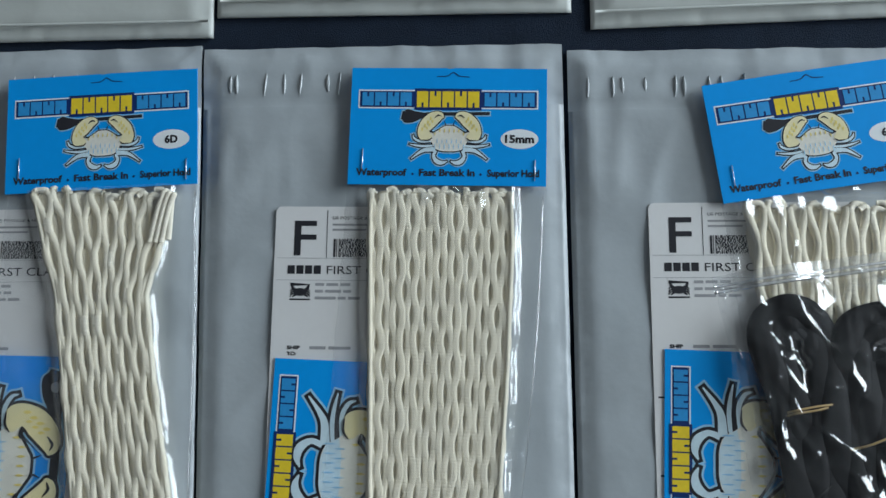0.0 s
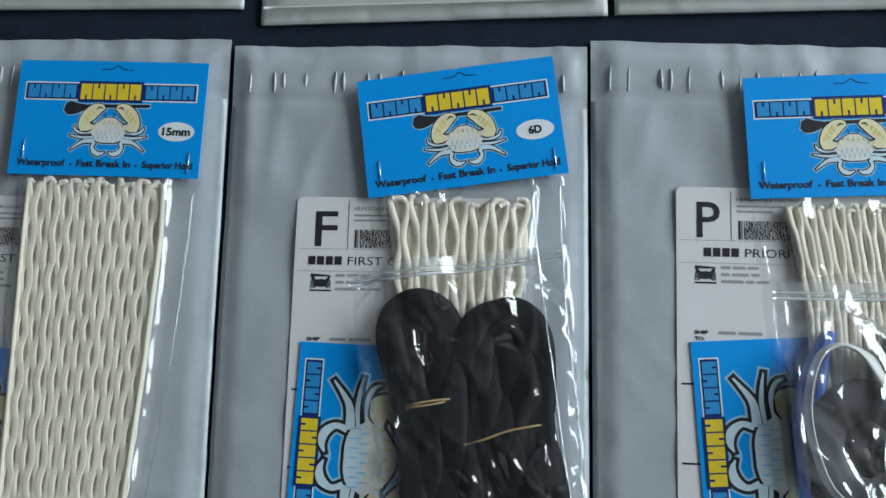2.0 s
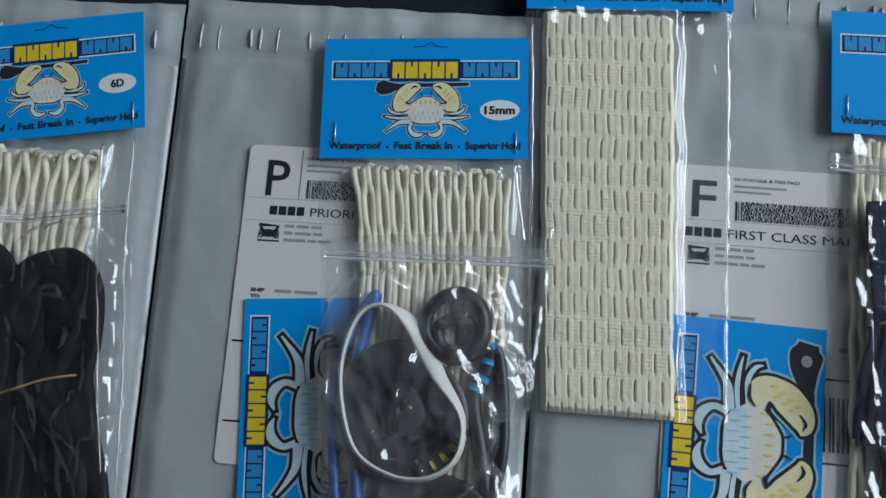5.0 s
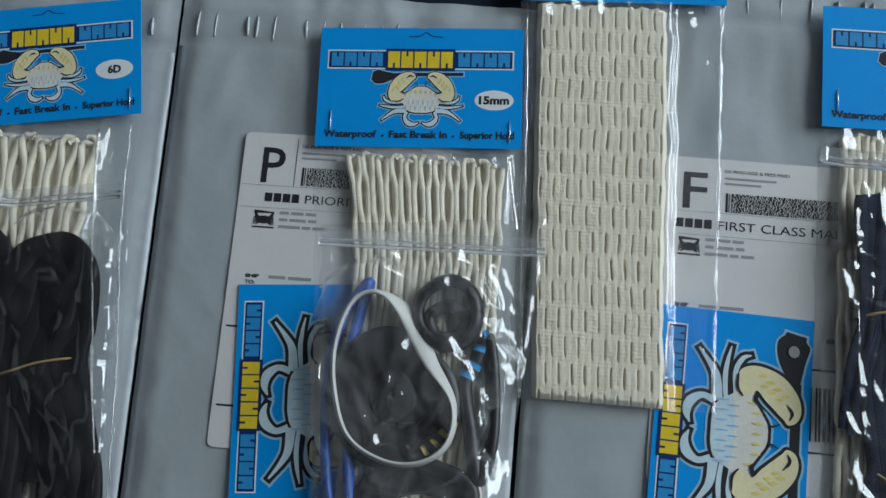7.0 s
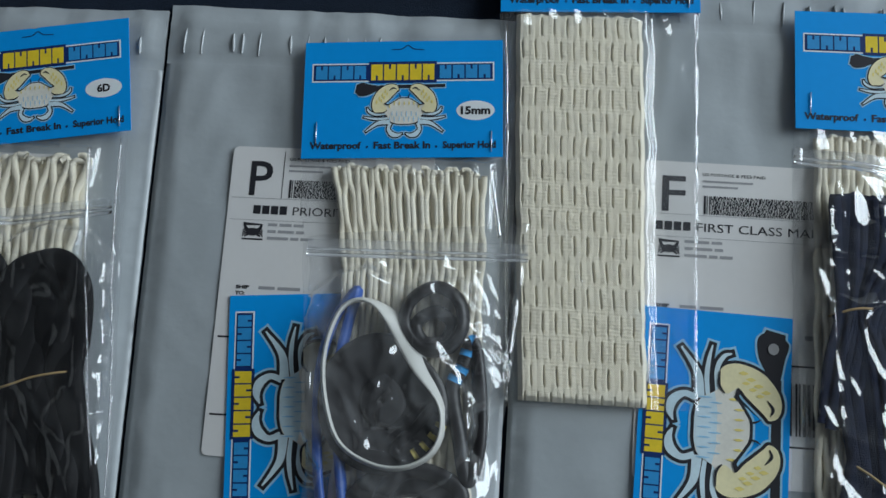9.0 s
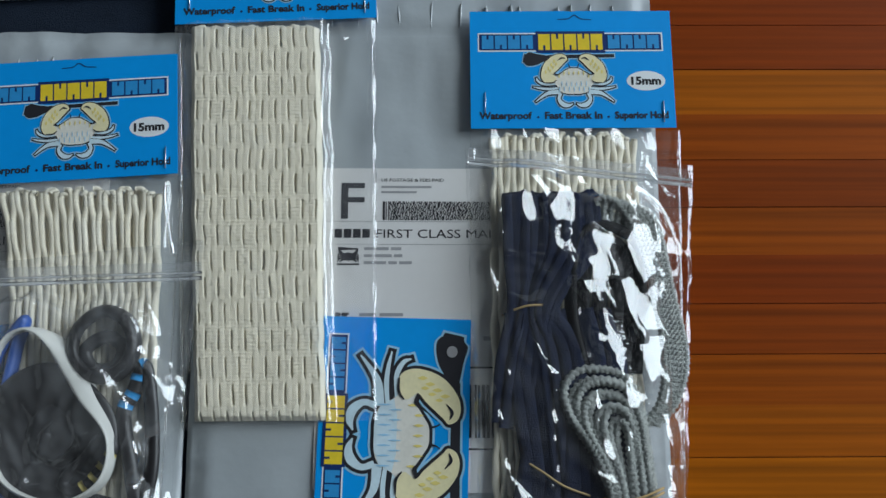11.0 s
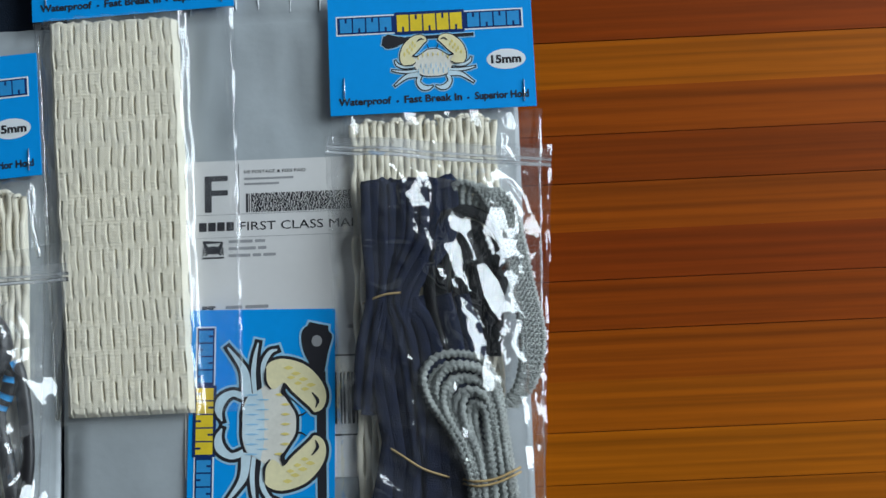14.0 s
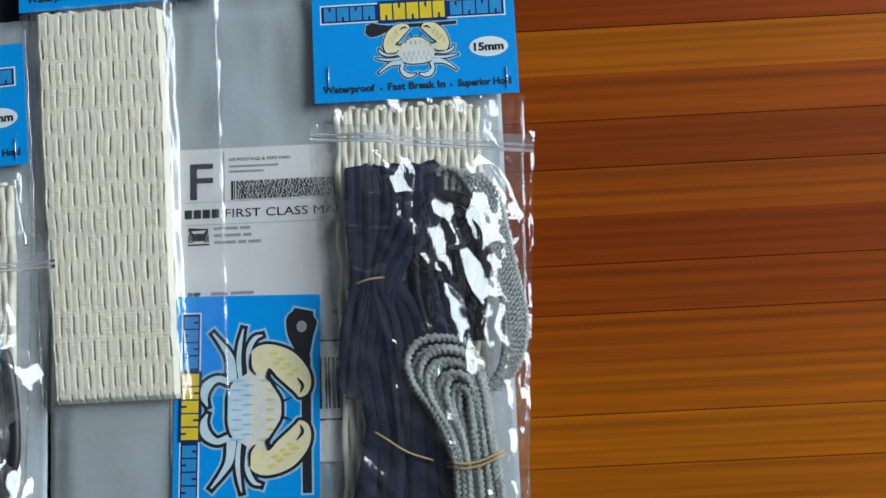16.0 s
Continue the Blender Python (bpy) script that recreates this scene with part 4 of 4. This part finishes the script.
LOOP_L = [(0.2110, -0.200), (0.2085, -0.150), (0.2045, -0.115), (0.2005, -0.098), (0.1925, -0.075), (0.1940, -0.062), (0.2045, -0.0560), (0.2165, -0.0600), (0.2230, -0.073), (0.2250, -0.100), (0.2270, -0.130), (0.2360, -0.165), (0.238, -0.200)]
LOOP_R = [(0.2360, -0.200), (0.2340, -0.160), (0.2290, -0.115), (0.2275, -0.080), (0.2310, -0.0650), (0.2420, -0.0590), (0.2530, -0.0590), (0.2620, -0.0700), (0.2645, -0.095), (0.2640, -0.110), (0.2720, -0.140), (0.2800, -0.165), (0.284, -0.200)]
strap_bundle("bundle of glossy black elastic straps looped in a zip bag", LOOP_L, (0.2105, -0.085), 3, 0.0172)
strap_bundle("bundle of glossy black elastic straps looped in a zip bag", LOOP_R, (0.2475, -0.100), 4, 0.0172)


def rubber_band(points, label="thin tan rubber band holding a bundle together"):
    bm = bmesh.new()
    tube(bm, spline(points, 8), 0.00055, 0.00055, 6)
    return tagged(new("rubber_band", mesh_from("rubber_band", bm, RUBBER)), label, "rubber band", "rubber bands")


rubber_band([(0.2010, -0.1045, 0.0170), (0.2060, -0.1030, 0.0216), (0.2150, -0.1010, 0.0222), (0.2235, -0.0998, 0.0205)])
rubber_band([(0.2012, -0.1060, 0.0170), (0.2060, -0.1043, 0.0214), (0.2150, -0.1026, 0.0222), (0.2205, -0.1012, 0.0212)])
rubber_band([(0.2300, -0.1195, 0.0196), (0.2380, -0.1170, 0.0222), (0.2480, -0.1130, 0.0224), (0.2580, -0.1105, 0.0222), (0.2655, -0.1090, 0.0200)])
S3 = line_spots(spline(LOOP_L, 3), 0.013, 0.0080, 2) + line_spots(spline(LOOP_R, 3), 0.013, 0.0080, 2) + [(0.245, -0.10 - 0.03 * k, 0.024, 0.0082) for k in range(4)]
zip_bag([(0.1985, -0.205), (0.2900, -0.205), (0.2725, -0.0275), (0.1730, -0.0440)], S3, ((0.1730, -0.0500), (0.2712, -0.0338)), 5.2, "crinkled clear zip bag holding black straps", count=26, folds=((0.2320, -0.112, 0.2640, -0.166, 0.0026, 0.0013), (0.2400, -0.112, 0.2700, -0.150, 0.0022, 0.0012), (0.2010, -0.150, 0.2260, -0.128, 0.0018, 0.0009), (0.2260, -0.128, 0.2420, -0.142, 0.0018, 0.0010), (0.2600, -0.030, 0.2700, -0.150, 0.0016, 0.0009), (0.2620, -0.048, 0.2770, -0.195, 0.0022, 0.0012), (0.2680, -0.035, 0.2830, -0.200, 0.0018, 0.0010), (0.2280, -0.050, 0.2330, -0.110, 0.0016, 0.0007)), facets=((0.268, -0.128, 0.008), (0.246, -0.050, 0.008), (0.222, -0.050, 0.007)))

# bag four, with a zip bag of wristbands
E4 = [(-0.0060, 0.3725, 0.4455), (-0.05, 0.3810, 0.4470), (-0.12, 0.3840, 0.4470), (-0.205, 0.3860, 0.4460)]
mesh_panel("cream knitted mesh gathered in upright folds in its bag", E4, 22, 0.0190, 0.20, 0.48, thick=0.0014, z=0.0116, under=(0.05, 0.50))
mesh_bag(0.3572, -0.0022, 3.3, "15mm", [(0.3805, -0.21), (0.4505, -0.21), (0.4553, 0.0026), (0.3568, -0.0026)], E4[:2], 7.7, "clear bag of cream mesh with a blue header card", fold=0.0022, rolls=(([(0.4478, -0.004, 0.0150), (0.4500, -0.020, 0.0155), (0.4530, -0.036, 0.0150)], 0.0011), ([(0.4540, 0.000, 0.0115), (0.4535, -0.080, 0.0115), (0.4510, -0.200, 0.0115)], 0.0005),))


def wristband(label, pts, mat, z, thick, tall, lean, blocks=0, block_mat=None, span=(0.1, 0.2)):
    cx, cy = sum(p[0] for p in pts) / len(pts), sum(p[1] for p in pts) / len(pts)
    ob = thing("wristband", pose(cx, cy, 0.0130), label, "wristband", "rubber wristbands")
    bm = bmesh.new()
    line = [(p[0] - cx, p[1] - cy, z - 0.0130) for p in spline([(*p, 0) for p in pts], 12, True)]
    tube(bm, line, thick, tall, 12, True, lean)
    part("band", bm, mat, ob, smooth=True)
    for k in range(blocks):
        bm = bmesh.new()
        i = int(len(line) * (span[0] + (span[1] - span[0]) * k / blocks))
        j = int(len(line) * (span[0] + (span[1] - span[0]) * (k + 0.42) / blocks))
        tube(bm, [(p[0], p[1], p[2] + 0.0006) for p in line[i:max(j, i + 2) + 1]], thick * 1.06, tall * 0.9, 8, False, lean((i + j) / 2 / len(line)) if callable(lean) else lean)
        part("block", bm, block_mat, ob, "printed block on the band", True)
    return ob


RING = [(0.3945, -0.0690), (0.3840, -0.0740), (0.3785, -0.0920), (0.3800, -0.1120), (0.3880, -0.1320), (0.4040, -0.1410), (0.4200, -0.1405), (0.4310, -0.1310), (0.4320, -0.1140), (0.4205, -0.0960), (0.4070, -0.0760)]
wristband("white silicone wristband standing in an oval in a zip bag", RING, SILICONE, 0.0195, 0.0011, 0.0048, lambda t: 8 + 58 * math.exp(-((t - 0.86) / 0.085) ** 2))
wristband("black silicone wristband inside the white one", [(0.4040, -0.094), (0.3900, -0.102), (0.3880, -0.118), (0.3960, -0.131), (0.4110, -0.134), (0.4225, -0.124), (0.4220, -0.108)], SILICONE_BLACK, 0.0165, 0.0112, 0.0016, 10)
wristband("black silicone wristband with gold printed blocks", [(0.4330, -0.1190), (0.4270, -0.1300), (0.4180, -0.1370), (0.4130, -0.1330), (0.4220, -0.1230), (0.4280, -0.1150)], SILICONE_BLACK, 0.0172, 0.0026, 0.0030, 15, 4, INK_GOLD, (0.05, 0.32))
wristband("black silicone wristband coiled in a zip bag", [(0.4255, -0.0610), (0.4150, -0.0680), (0.4130, -0.0800), (0.4210, -0.0890), (0.4330, -0.0880), (0.4390, -0.0780), (0.4360, -0.0660)], SILICONE_BLACK, 0.0178, 0.0028, 0.0042, 25)
wristband("black silicone wristband coiled in a zip bag", [(0.4265, -0.0720), (0.4180, -0.0780), (0.4220, -0.0860), (0.4310, -0.0850), (0.4340, -0.0770)], SILICONE_BLACK, 0.0165, 0.0030, 0.0030, 10)
wristband("blue silicone wristband behind the white one", [(0.3900, -0.0640), (0.3810, -0.0780), (0.3762, -0.1000), (0.3775, -0.1300), (0.3825, -0.1600), (0.3920, -0.1680), (0.3885, -0.1400), (0.3838, -0.1100), (0.3870, -0.0800)], SILICONE_BLUE, 0.0152, 0.0022, 0.0034, 20)
wristband("black wristband with bright blue printed blocks", [(0.4440, -0.0850), (0.4400, -0.0960), (0.4360, -0.1060), (0.4400, -0.1250), (0.4450, -0.1450), (0.4490, -0.1300), (0.4480, -0.1050)], SILICONE_BLACK, 0.0165, 0.0034, 0.0026, 20, 4, INK_BLUE, (0.0, 0.30))
wristband("dark wristband at the bottom of the zip bag", [(0.4200, -0.1420), (0.4080, -0.1560), (0.4160, -0.1750), (0.4350, -0.1720), (0.4420, -0.1500)], SILICONE_BLACK, 0.0160, 0.0040, 0.0030, 15)
wristband("wide black silicone wristband lying flat under the white one", [(0.4080, -0.104), (0.3960, -0.108), (0.3920, -0.118), (0.3960, -0.130), (0.4080, -0.136), (0.4220, -0.130), (0.4250, -0.118), (0.4190, -0.108)], SILICONE_BLACK, 0.0150, 0.0060, 0.0014, 6)
wristband("wide black silicone wristband at the foot of the zip bag", [(0.4180, -0.146), (0.4000, -0.156), (0.3960, -0.178), (0.4120, -0.192), (0.4340, -0.188), (0.4400, -0.168), (0.4340, -0.150)], SILICONE_BLACK, 0.0150, 0.0080, 0.0016, 8)
wristband("small black band folded inside the others", [(0.4050, -0.1060), (0.4000, -0.1130), (0.4050, -0.1200), (0.4110, -0.1140)], SILICONE_BLACK, 0.0160, 0.0052, 0.0014, 5)
S4 = line_spots(spline(RING, 2, True), 0.012, 0.0102, 1) + [(0.405, -0.105, 0.026, 0.0098), (0.427, -0.075, 0.016, 0.0085), (0.442, -0.10, 0.014, 0.0070), (0.430, -0.150, 0.020, 0.0080), (0.40, -0.16, 0.022, 0.0075), (0.42, -0.19, 0.03, 0.006)]
zip_bag([(0.3780, -0.205), (0.4520, -0.205), (0.4670, -0.0290), (0.3655, -0.0400)], S4, ((0.3652, -0.0487), (0.4666, -0.0462)), 9.4, "crinkled clear zip bag of coloured wristbands", ridge=0.0019, count=75, sheet_mat=FILM_HAZY, facets=((0.448, -0.062, 0.010), (0.432, -0.052, 0.007), (0.400, -0.055, 0.008), (0.452, -0.085, 0.008), (0.412, -0.115, 0.008)))

# bag five, the folded close-knit panel
E5 = [(0.0752, 0.4553, 0.5156), (0.02, 0.4575, 0.5180), (-0.05, 0.4615, 0.5195), (-0.1085, 0.4652, 0.5220)]
close_knit("folded close-knit cream mesh panel with narrow slits", E5)
mesh_bag(0.4475, 0.0768, 1.9, "13mm", [(0.4592, -0.1120), (0.5440, -0.1085), (0.5425, 0.0795), (0.4473, 0.0765)], E5, 11.1, "clear bag of close-knit mesh with a blue header card", fold=0.0030, lift=0.0042, rolls=(([(0.4505, 0.070, 0.0125), (0.4535, 0.020, 0.0130), (0.4565, -0.040, 0.0125), (0.4600, -0.109, 0.0115)], 0.0009), ([(0.5410, 0.070, 0.0112), (0.5420, 0.000, 0.0112), (0.5430, -0.105, 0.0112)], 0.0003),))

# bag six, with a zip bag of laces and cord
E6 = [(0.0190, 0.5955, 0.6635), (-0.03, 0.5950, 0.6620), (-0.12, 0.5940, 0.6600), (-0.205, 0.5930, 0.6580)]
mesh_panel("cream knitted mesh behind a zip bag of laces", E6, 22, 0.0150, 0.17, 0.50, thick=0.0013, z=0.0114, under=(0.05, 0.50))
mesh_bag(0.5869, 0.0240, 0.0, "15mm", [(0.5830, -0.21), (0.6720, -0.21), (0.6850, 0.0232), (0.5865, 0.0232)], E6[:2], 13.6, "clear bag of mesh overhanging the mailer, blue header card", fold=0.0018, rolls=(([(0.6835, 0.020, 0.0112), (0.6800, -0.050, 0.0112), (0.6735, -0.200, 0.0112)], 0.0005),))
laces = thing("lace_bundle", pose(0.615, -0.06, 0.0120), "bundle of navy blue woven laces tied in a zip bag", "laces")
rng = random.Random(5)
for k in range(14):
    t = k / 13
    top_x = 0.6030 + 0.0370 * t
    low = [(0.5965 + 0.0100 * t, -0.113 + 0.004 * rng.random()), (0.6130 + 0.020 * t, -0.165)][k % 2]
    pts = [(top_x + 0.001, -0.0300, 0.0150), (top_x, -0.0140 + 0.002 * rng.random(), 0.0172), (top_x + 0.0005, -0.0125, 0.0186), (top_x - 0.001 * t, -0.035, 0.0188 + 0.0006 * rng.random()),
           (0.6040 + 0.0170 * t, -0.0610, 0.0192), (0.6010 + 0.0300 * t if k % 2 else 0.5985 + 0.018 * t, -0.085, 0.0186), (*low, 0.0160)]
    bm = bmesh.new()
    tube(bm, [(p[0] - 0.615, p[1] + 0.06, p[2] - 0.0120) for p in spline(pts, 7)], 0.0036, 0.0011, 8, lean=rng.uniform(-24, 24))
    part("lace", bm, NAVY_LACE, laces, smooth=True)
for k in range(5):
    bm = bmesh.new()
    pts = [(0.604 + 0.010 * k, -0.062, 0.0182), (0.612 + 0.009 * k, -0.085, 0.0176), (0.612 + 0.009 * k, -0.110, 0.0168), (0.607 + 0.010 * k, -0.140, 0.0170), (0.596 + 0.016 * k, -0.185, 0.0160)]
    tube(bm, [(p[0] - 0.615, p[1] + 0.06, p[2] - 0.0120) for p in spline(pts, 7)], 0.0052, 0.0014, 8, lean=12 * (-1) ** k)
    part("lace", bm, NAVY_LACE, laces, smooth=True)
cord = thing("cord_coil", pose(0.642, -0.11, 0.0120), "coiled grey braided cord tied with a rubber band", "cord")


def braid(line, r):
    """A round braided cord: a tube with a herringbone of small swellings."""
    bm = bmesh.new()
    step = 0.0006
    pts, acc = [np.array(line[0][:3])], 0.0
    for a, b in zip(line, line[1:]):
        a, b = np.array(a[:3]), np.array(b[:3])
        d = np.linalg.norm(b - a)
        n = max(1, int(d / step))
        pts += [a + (b - a) * (i + 1) / n for i in range(n)]
    n = len(pts)
    rings = []
    for i, p in enumerate(pts):
        d = pts[min(i + 2, n - 1)] - pts[max(i - 2, 0)]
        d = d / (np.linalg.norm(d) + 1e-12)
        s = np.cross(d, (0, 0, 1.0))
        s = s / (np.linalg.norm(s) + 1e-12)
        u = np.cross(s, d)
        ring = []
        for k in range(8):
            a = 2 * math.pi * k / 8
            rr = r * (1 + 0.26 * math.sin(i * 2 * math.pi / 3.6 + (a if math.cos(a) > 0 else -a)))
            ring.append(bm.verts.new(tuple(p + s * rr * math.cos(a) + u * rr * math.sin(a))))
        rings.append(ring)
    for r0, r1 in zip(rings, rings[1:]):
        for k in range(8):
            bm.faces.new((r0[k], r0[(k + 1) % 8], r1[(k + 1) % 8], r1[k]))
    return bm


COIL = [(0.6470, -0.190), (0.6440, -0.160), (0.6430, -0.141), (0.6370, -0.124), (0.6270, -0.108), (0.6245, -0.097), (0.6300, -0.0895), (0.6400, -0.0880), (0.6510, -0.0915), (0.6570, -0.104), (0.6590, -0.120), (0.6610, -0.141), (0.6630, -0.160), (0.6640, -0.190)]
for k in range(9):
    f = 1 - 0.105 * k
    pts = [(0.6505 + (x - 0.6505) * f, -0.140 + (y + 0.140) * (1 - 0.055 * k if y > -0.14 else 1) - 0.002 * (k % 2), 0.0182 + 0.0009 * math.sin(k * 1.9 + i * 0.6)) for i, (x, y) in enumerate(COIL)]
    part("turn", braid([(p[0] - 0.642, p[1] + 0.11, p[2] - 0.0110) for p in spline(pts, 6)], 0.00185), GREY_CORD, cord, smooth=True)
for k in range(6):
    pts = [(0.6420 + 0.003 * k, -0.0260, 0.0150), (0.6430 + 0.0035 * k, -0.0125 - 0.0008 * k, 0.0178), (0.6520 + 0.0028 * k, -0.0150 - 0.001 * k, 0.0185), (0.6600 + 0.0020 * k, -0.0300, 0.0180), (0.6660 + 0.0016 * k, -0.0560, 0.0176), (0.6690 + 0.0018 * k, -0.0820, 0.0180), (0.6665 + 0.0014 * k, -0.1010, 0.0176), (0.6590 + 0.001 * k, -0.1120, 0.0168)]
    part("turn", braid([(p[0] - 0.642, p[1] + 0.11, p[2] - 0.0110) for p in spline(pts, 6)], 0.0017), GREY_CORD, cord, smooth=True)
for k in range(3):
    bm = bmesh.new()
    pts = [(0.6370 + 0.006 * k, -0.088, 0.0160), (0.6340 + 0.008 * k, -0.060, 0.0166 + 0.0004 * k), (0.6385 + 0.007 * k, -0.034 - 0.004 * k, 0.0172), (0.6450 + 0.006 * k, -0.030 - 0.003 * k, 0.0172), (0.6500 + 0.005 * k, -0.050, 0.0166), (0.6480 + 0.004 * k, -0.090, 0.0158)]
    tube(bm, spline(pts, 7), 0.0038, 0.0014, 8, lean=25 - 20 * k)
    tagged(new("black_lace", mesh_from("black_lace", bm, BLACK_STRAP)), "loose loop of black lace beside the navy bundle", "laces", "black laces")
bm = bmesh.new()
black_loop = [(0.6340, -0.090, 0.0172), (0.6290, -0.062, 0.0186), (0.6330, -0.030, 0.0186), (0.6450, -0.024, 0.0186), (0.6600, -0.033, 0.0186), (0.6620, -0.055, 0.0180), (0.6540, -0.076, 0.0172)]
tube(bm, spline(black_loop, 8), 0.0030, 0.0016, 8, lean=20)
tagged(new("black_lace", mesh_from("black_lace", bm, BLACK_STRAP)), "loose loop of black lace beside the navy bundle", "laces")
rubber_band([(0.5990, -0.0640, 0.0165), (0.6040, -0.0622, 0.0200), (0.6100, -0.0606, 0.0210), (0.6165, -0.0602, 0.0204)])
rubber_band([(0.6070, -0.1265, 0.0172), (0.6140, -0.1310, 0.0195), (0.6230, -0.1370, 0.0198), (0.6340, -0.1412, 0.0188)])
rubber_band([(0.6400, -0.1440, 0.0190), (0.6450, -0.1450, 0.0226), (0.6530, -0.1442, 0.0232), (0.6610, -0.1415, 0.0228), (0.6650, -0.1400, 0.0195)])
rubber_band([(0.6400, -0.1422, 0.0190), (0.6450, -0.1430, 0.0226), (0.6530, -0.1424, 0.0232), (0.6610, -0.1396, 0.0228), (0.6650, -0.1382, 0.0195)])
S6 = [(0.612, -0.02 - 0.022 * k, 0.020, 0.0072) for k in range(8)] + [(0.650, -0.03 - 0.022 * k, 0.019, 0.0070) for k in range(8)] + [(0.632, -0.10, 0.02, 0.0074), (0.632, -0.14, 0.02, 0.0072)]
zip_bag([(0.5885, -0.205), (0.6710, -0.205), (0.6880, 0.0045), (0.5838, 0.0135)], S6, ((0.5846, 0.0065), (0.6868, -0.0050)), 15.8, "crinkled clear zip bag of laces and cord", ridge=0.0018, count=42, folds=((0.628, -0.100, 0.612, -0.154, 0.0012, 0.0008), (0.6050, -0.036, 0.6035, -0.075, 0.0016, 0.0009), (0.5970, -0.033, 0.5985, -0.076, 0.0014, 0.0008), (0.6360, -0.030, 0.6480, -0.090, 0.0030, 0.0016), (0.6440, -0.028, 0.6600, -0.085, 0.0036, 0.0018), (0.6560, -0.026, 0.6680, -0.070, 0.0034, 0.0017), (0.6080, -0.0115, 0.6420, -0.0150, 0.0016, 0.0009)), facets=((0.646, -0.046, 0.015), (0.661, -0.036, 0.012), (0.660, -0.058, 0.014), (0.648, -0.074, 0.012), (0.664, -0.080, 0.010), (0.654, -0.096, 0.008), (0.612, -0.014, 0.006), (0.626, -0.015, 0.006), (0.595, -0.050, 0.006)))
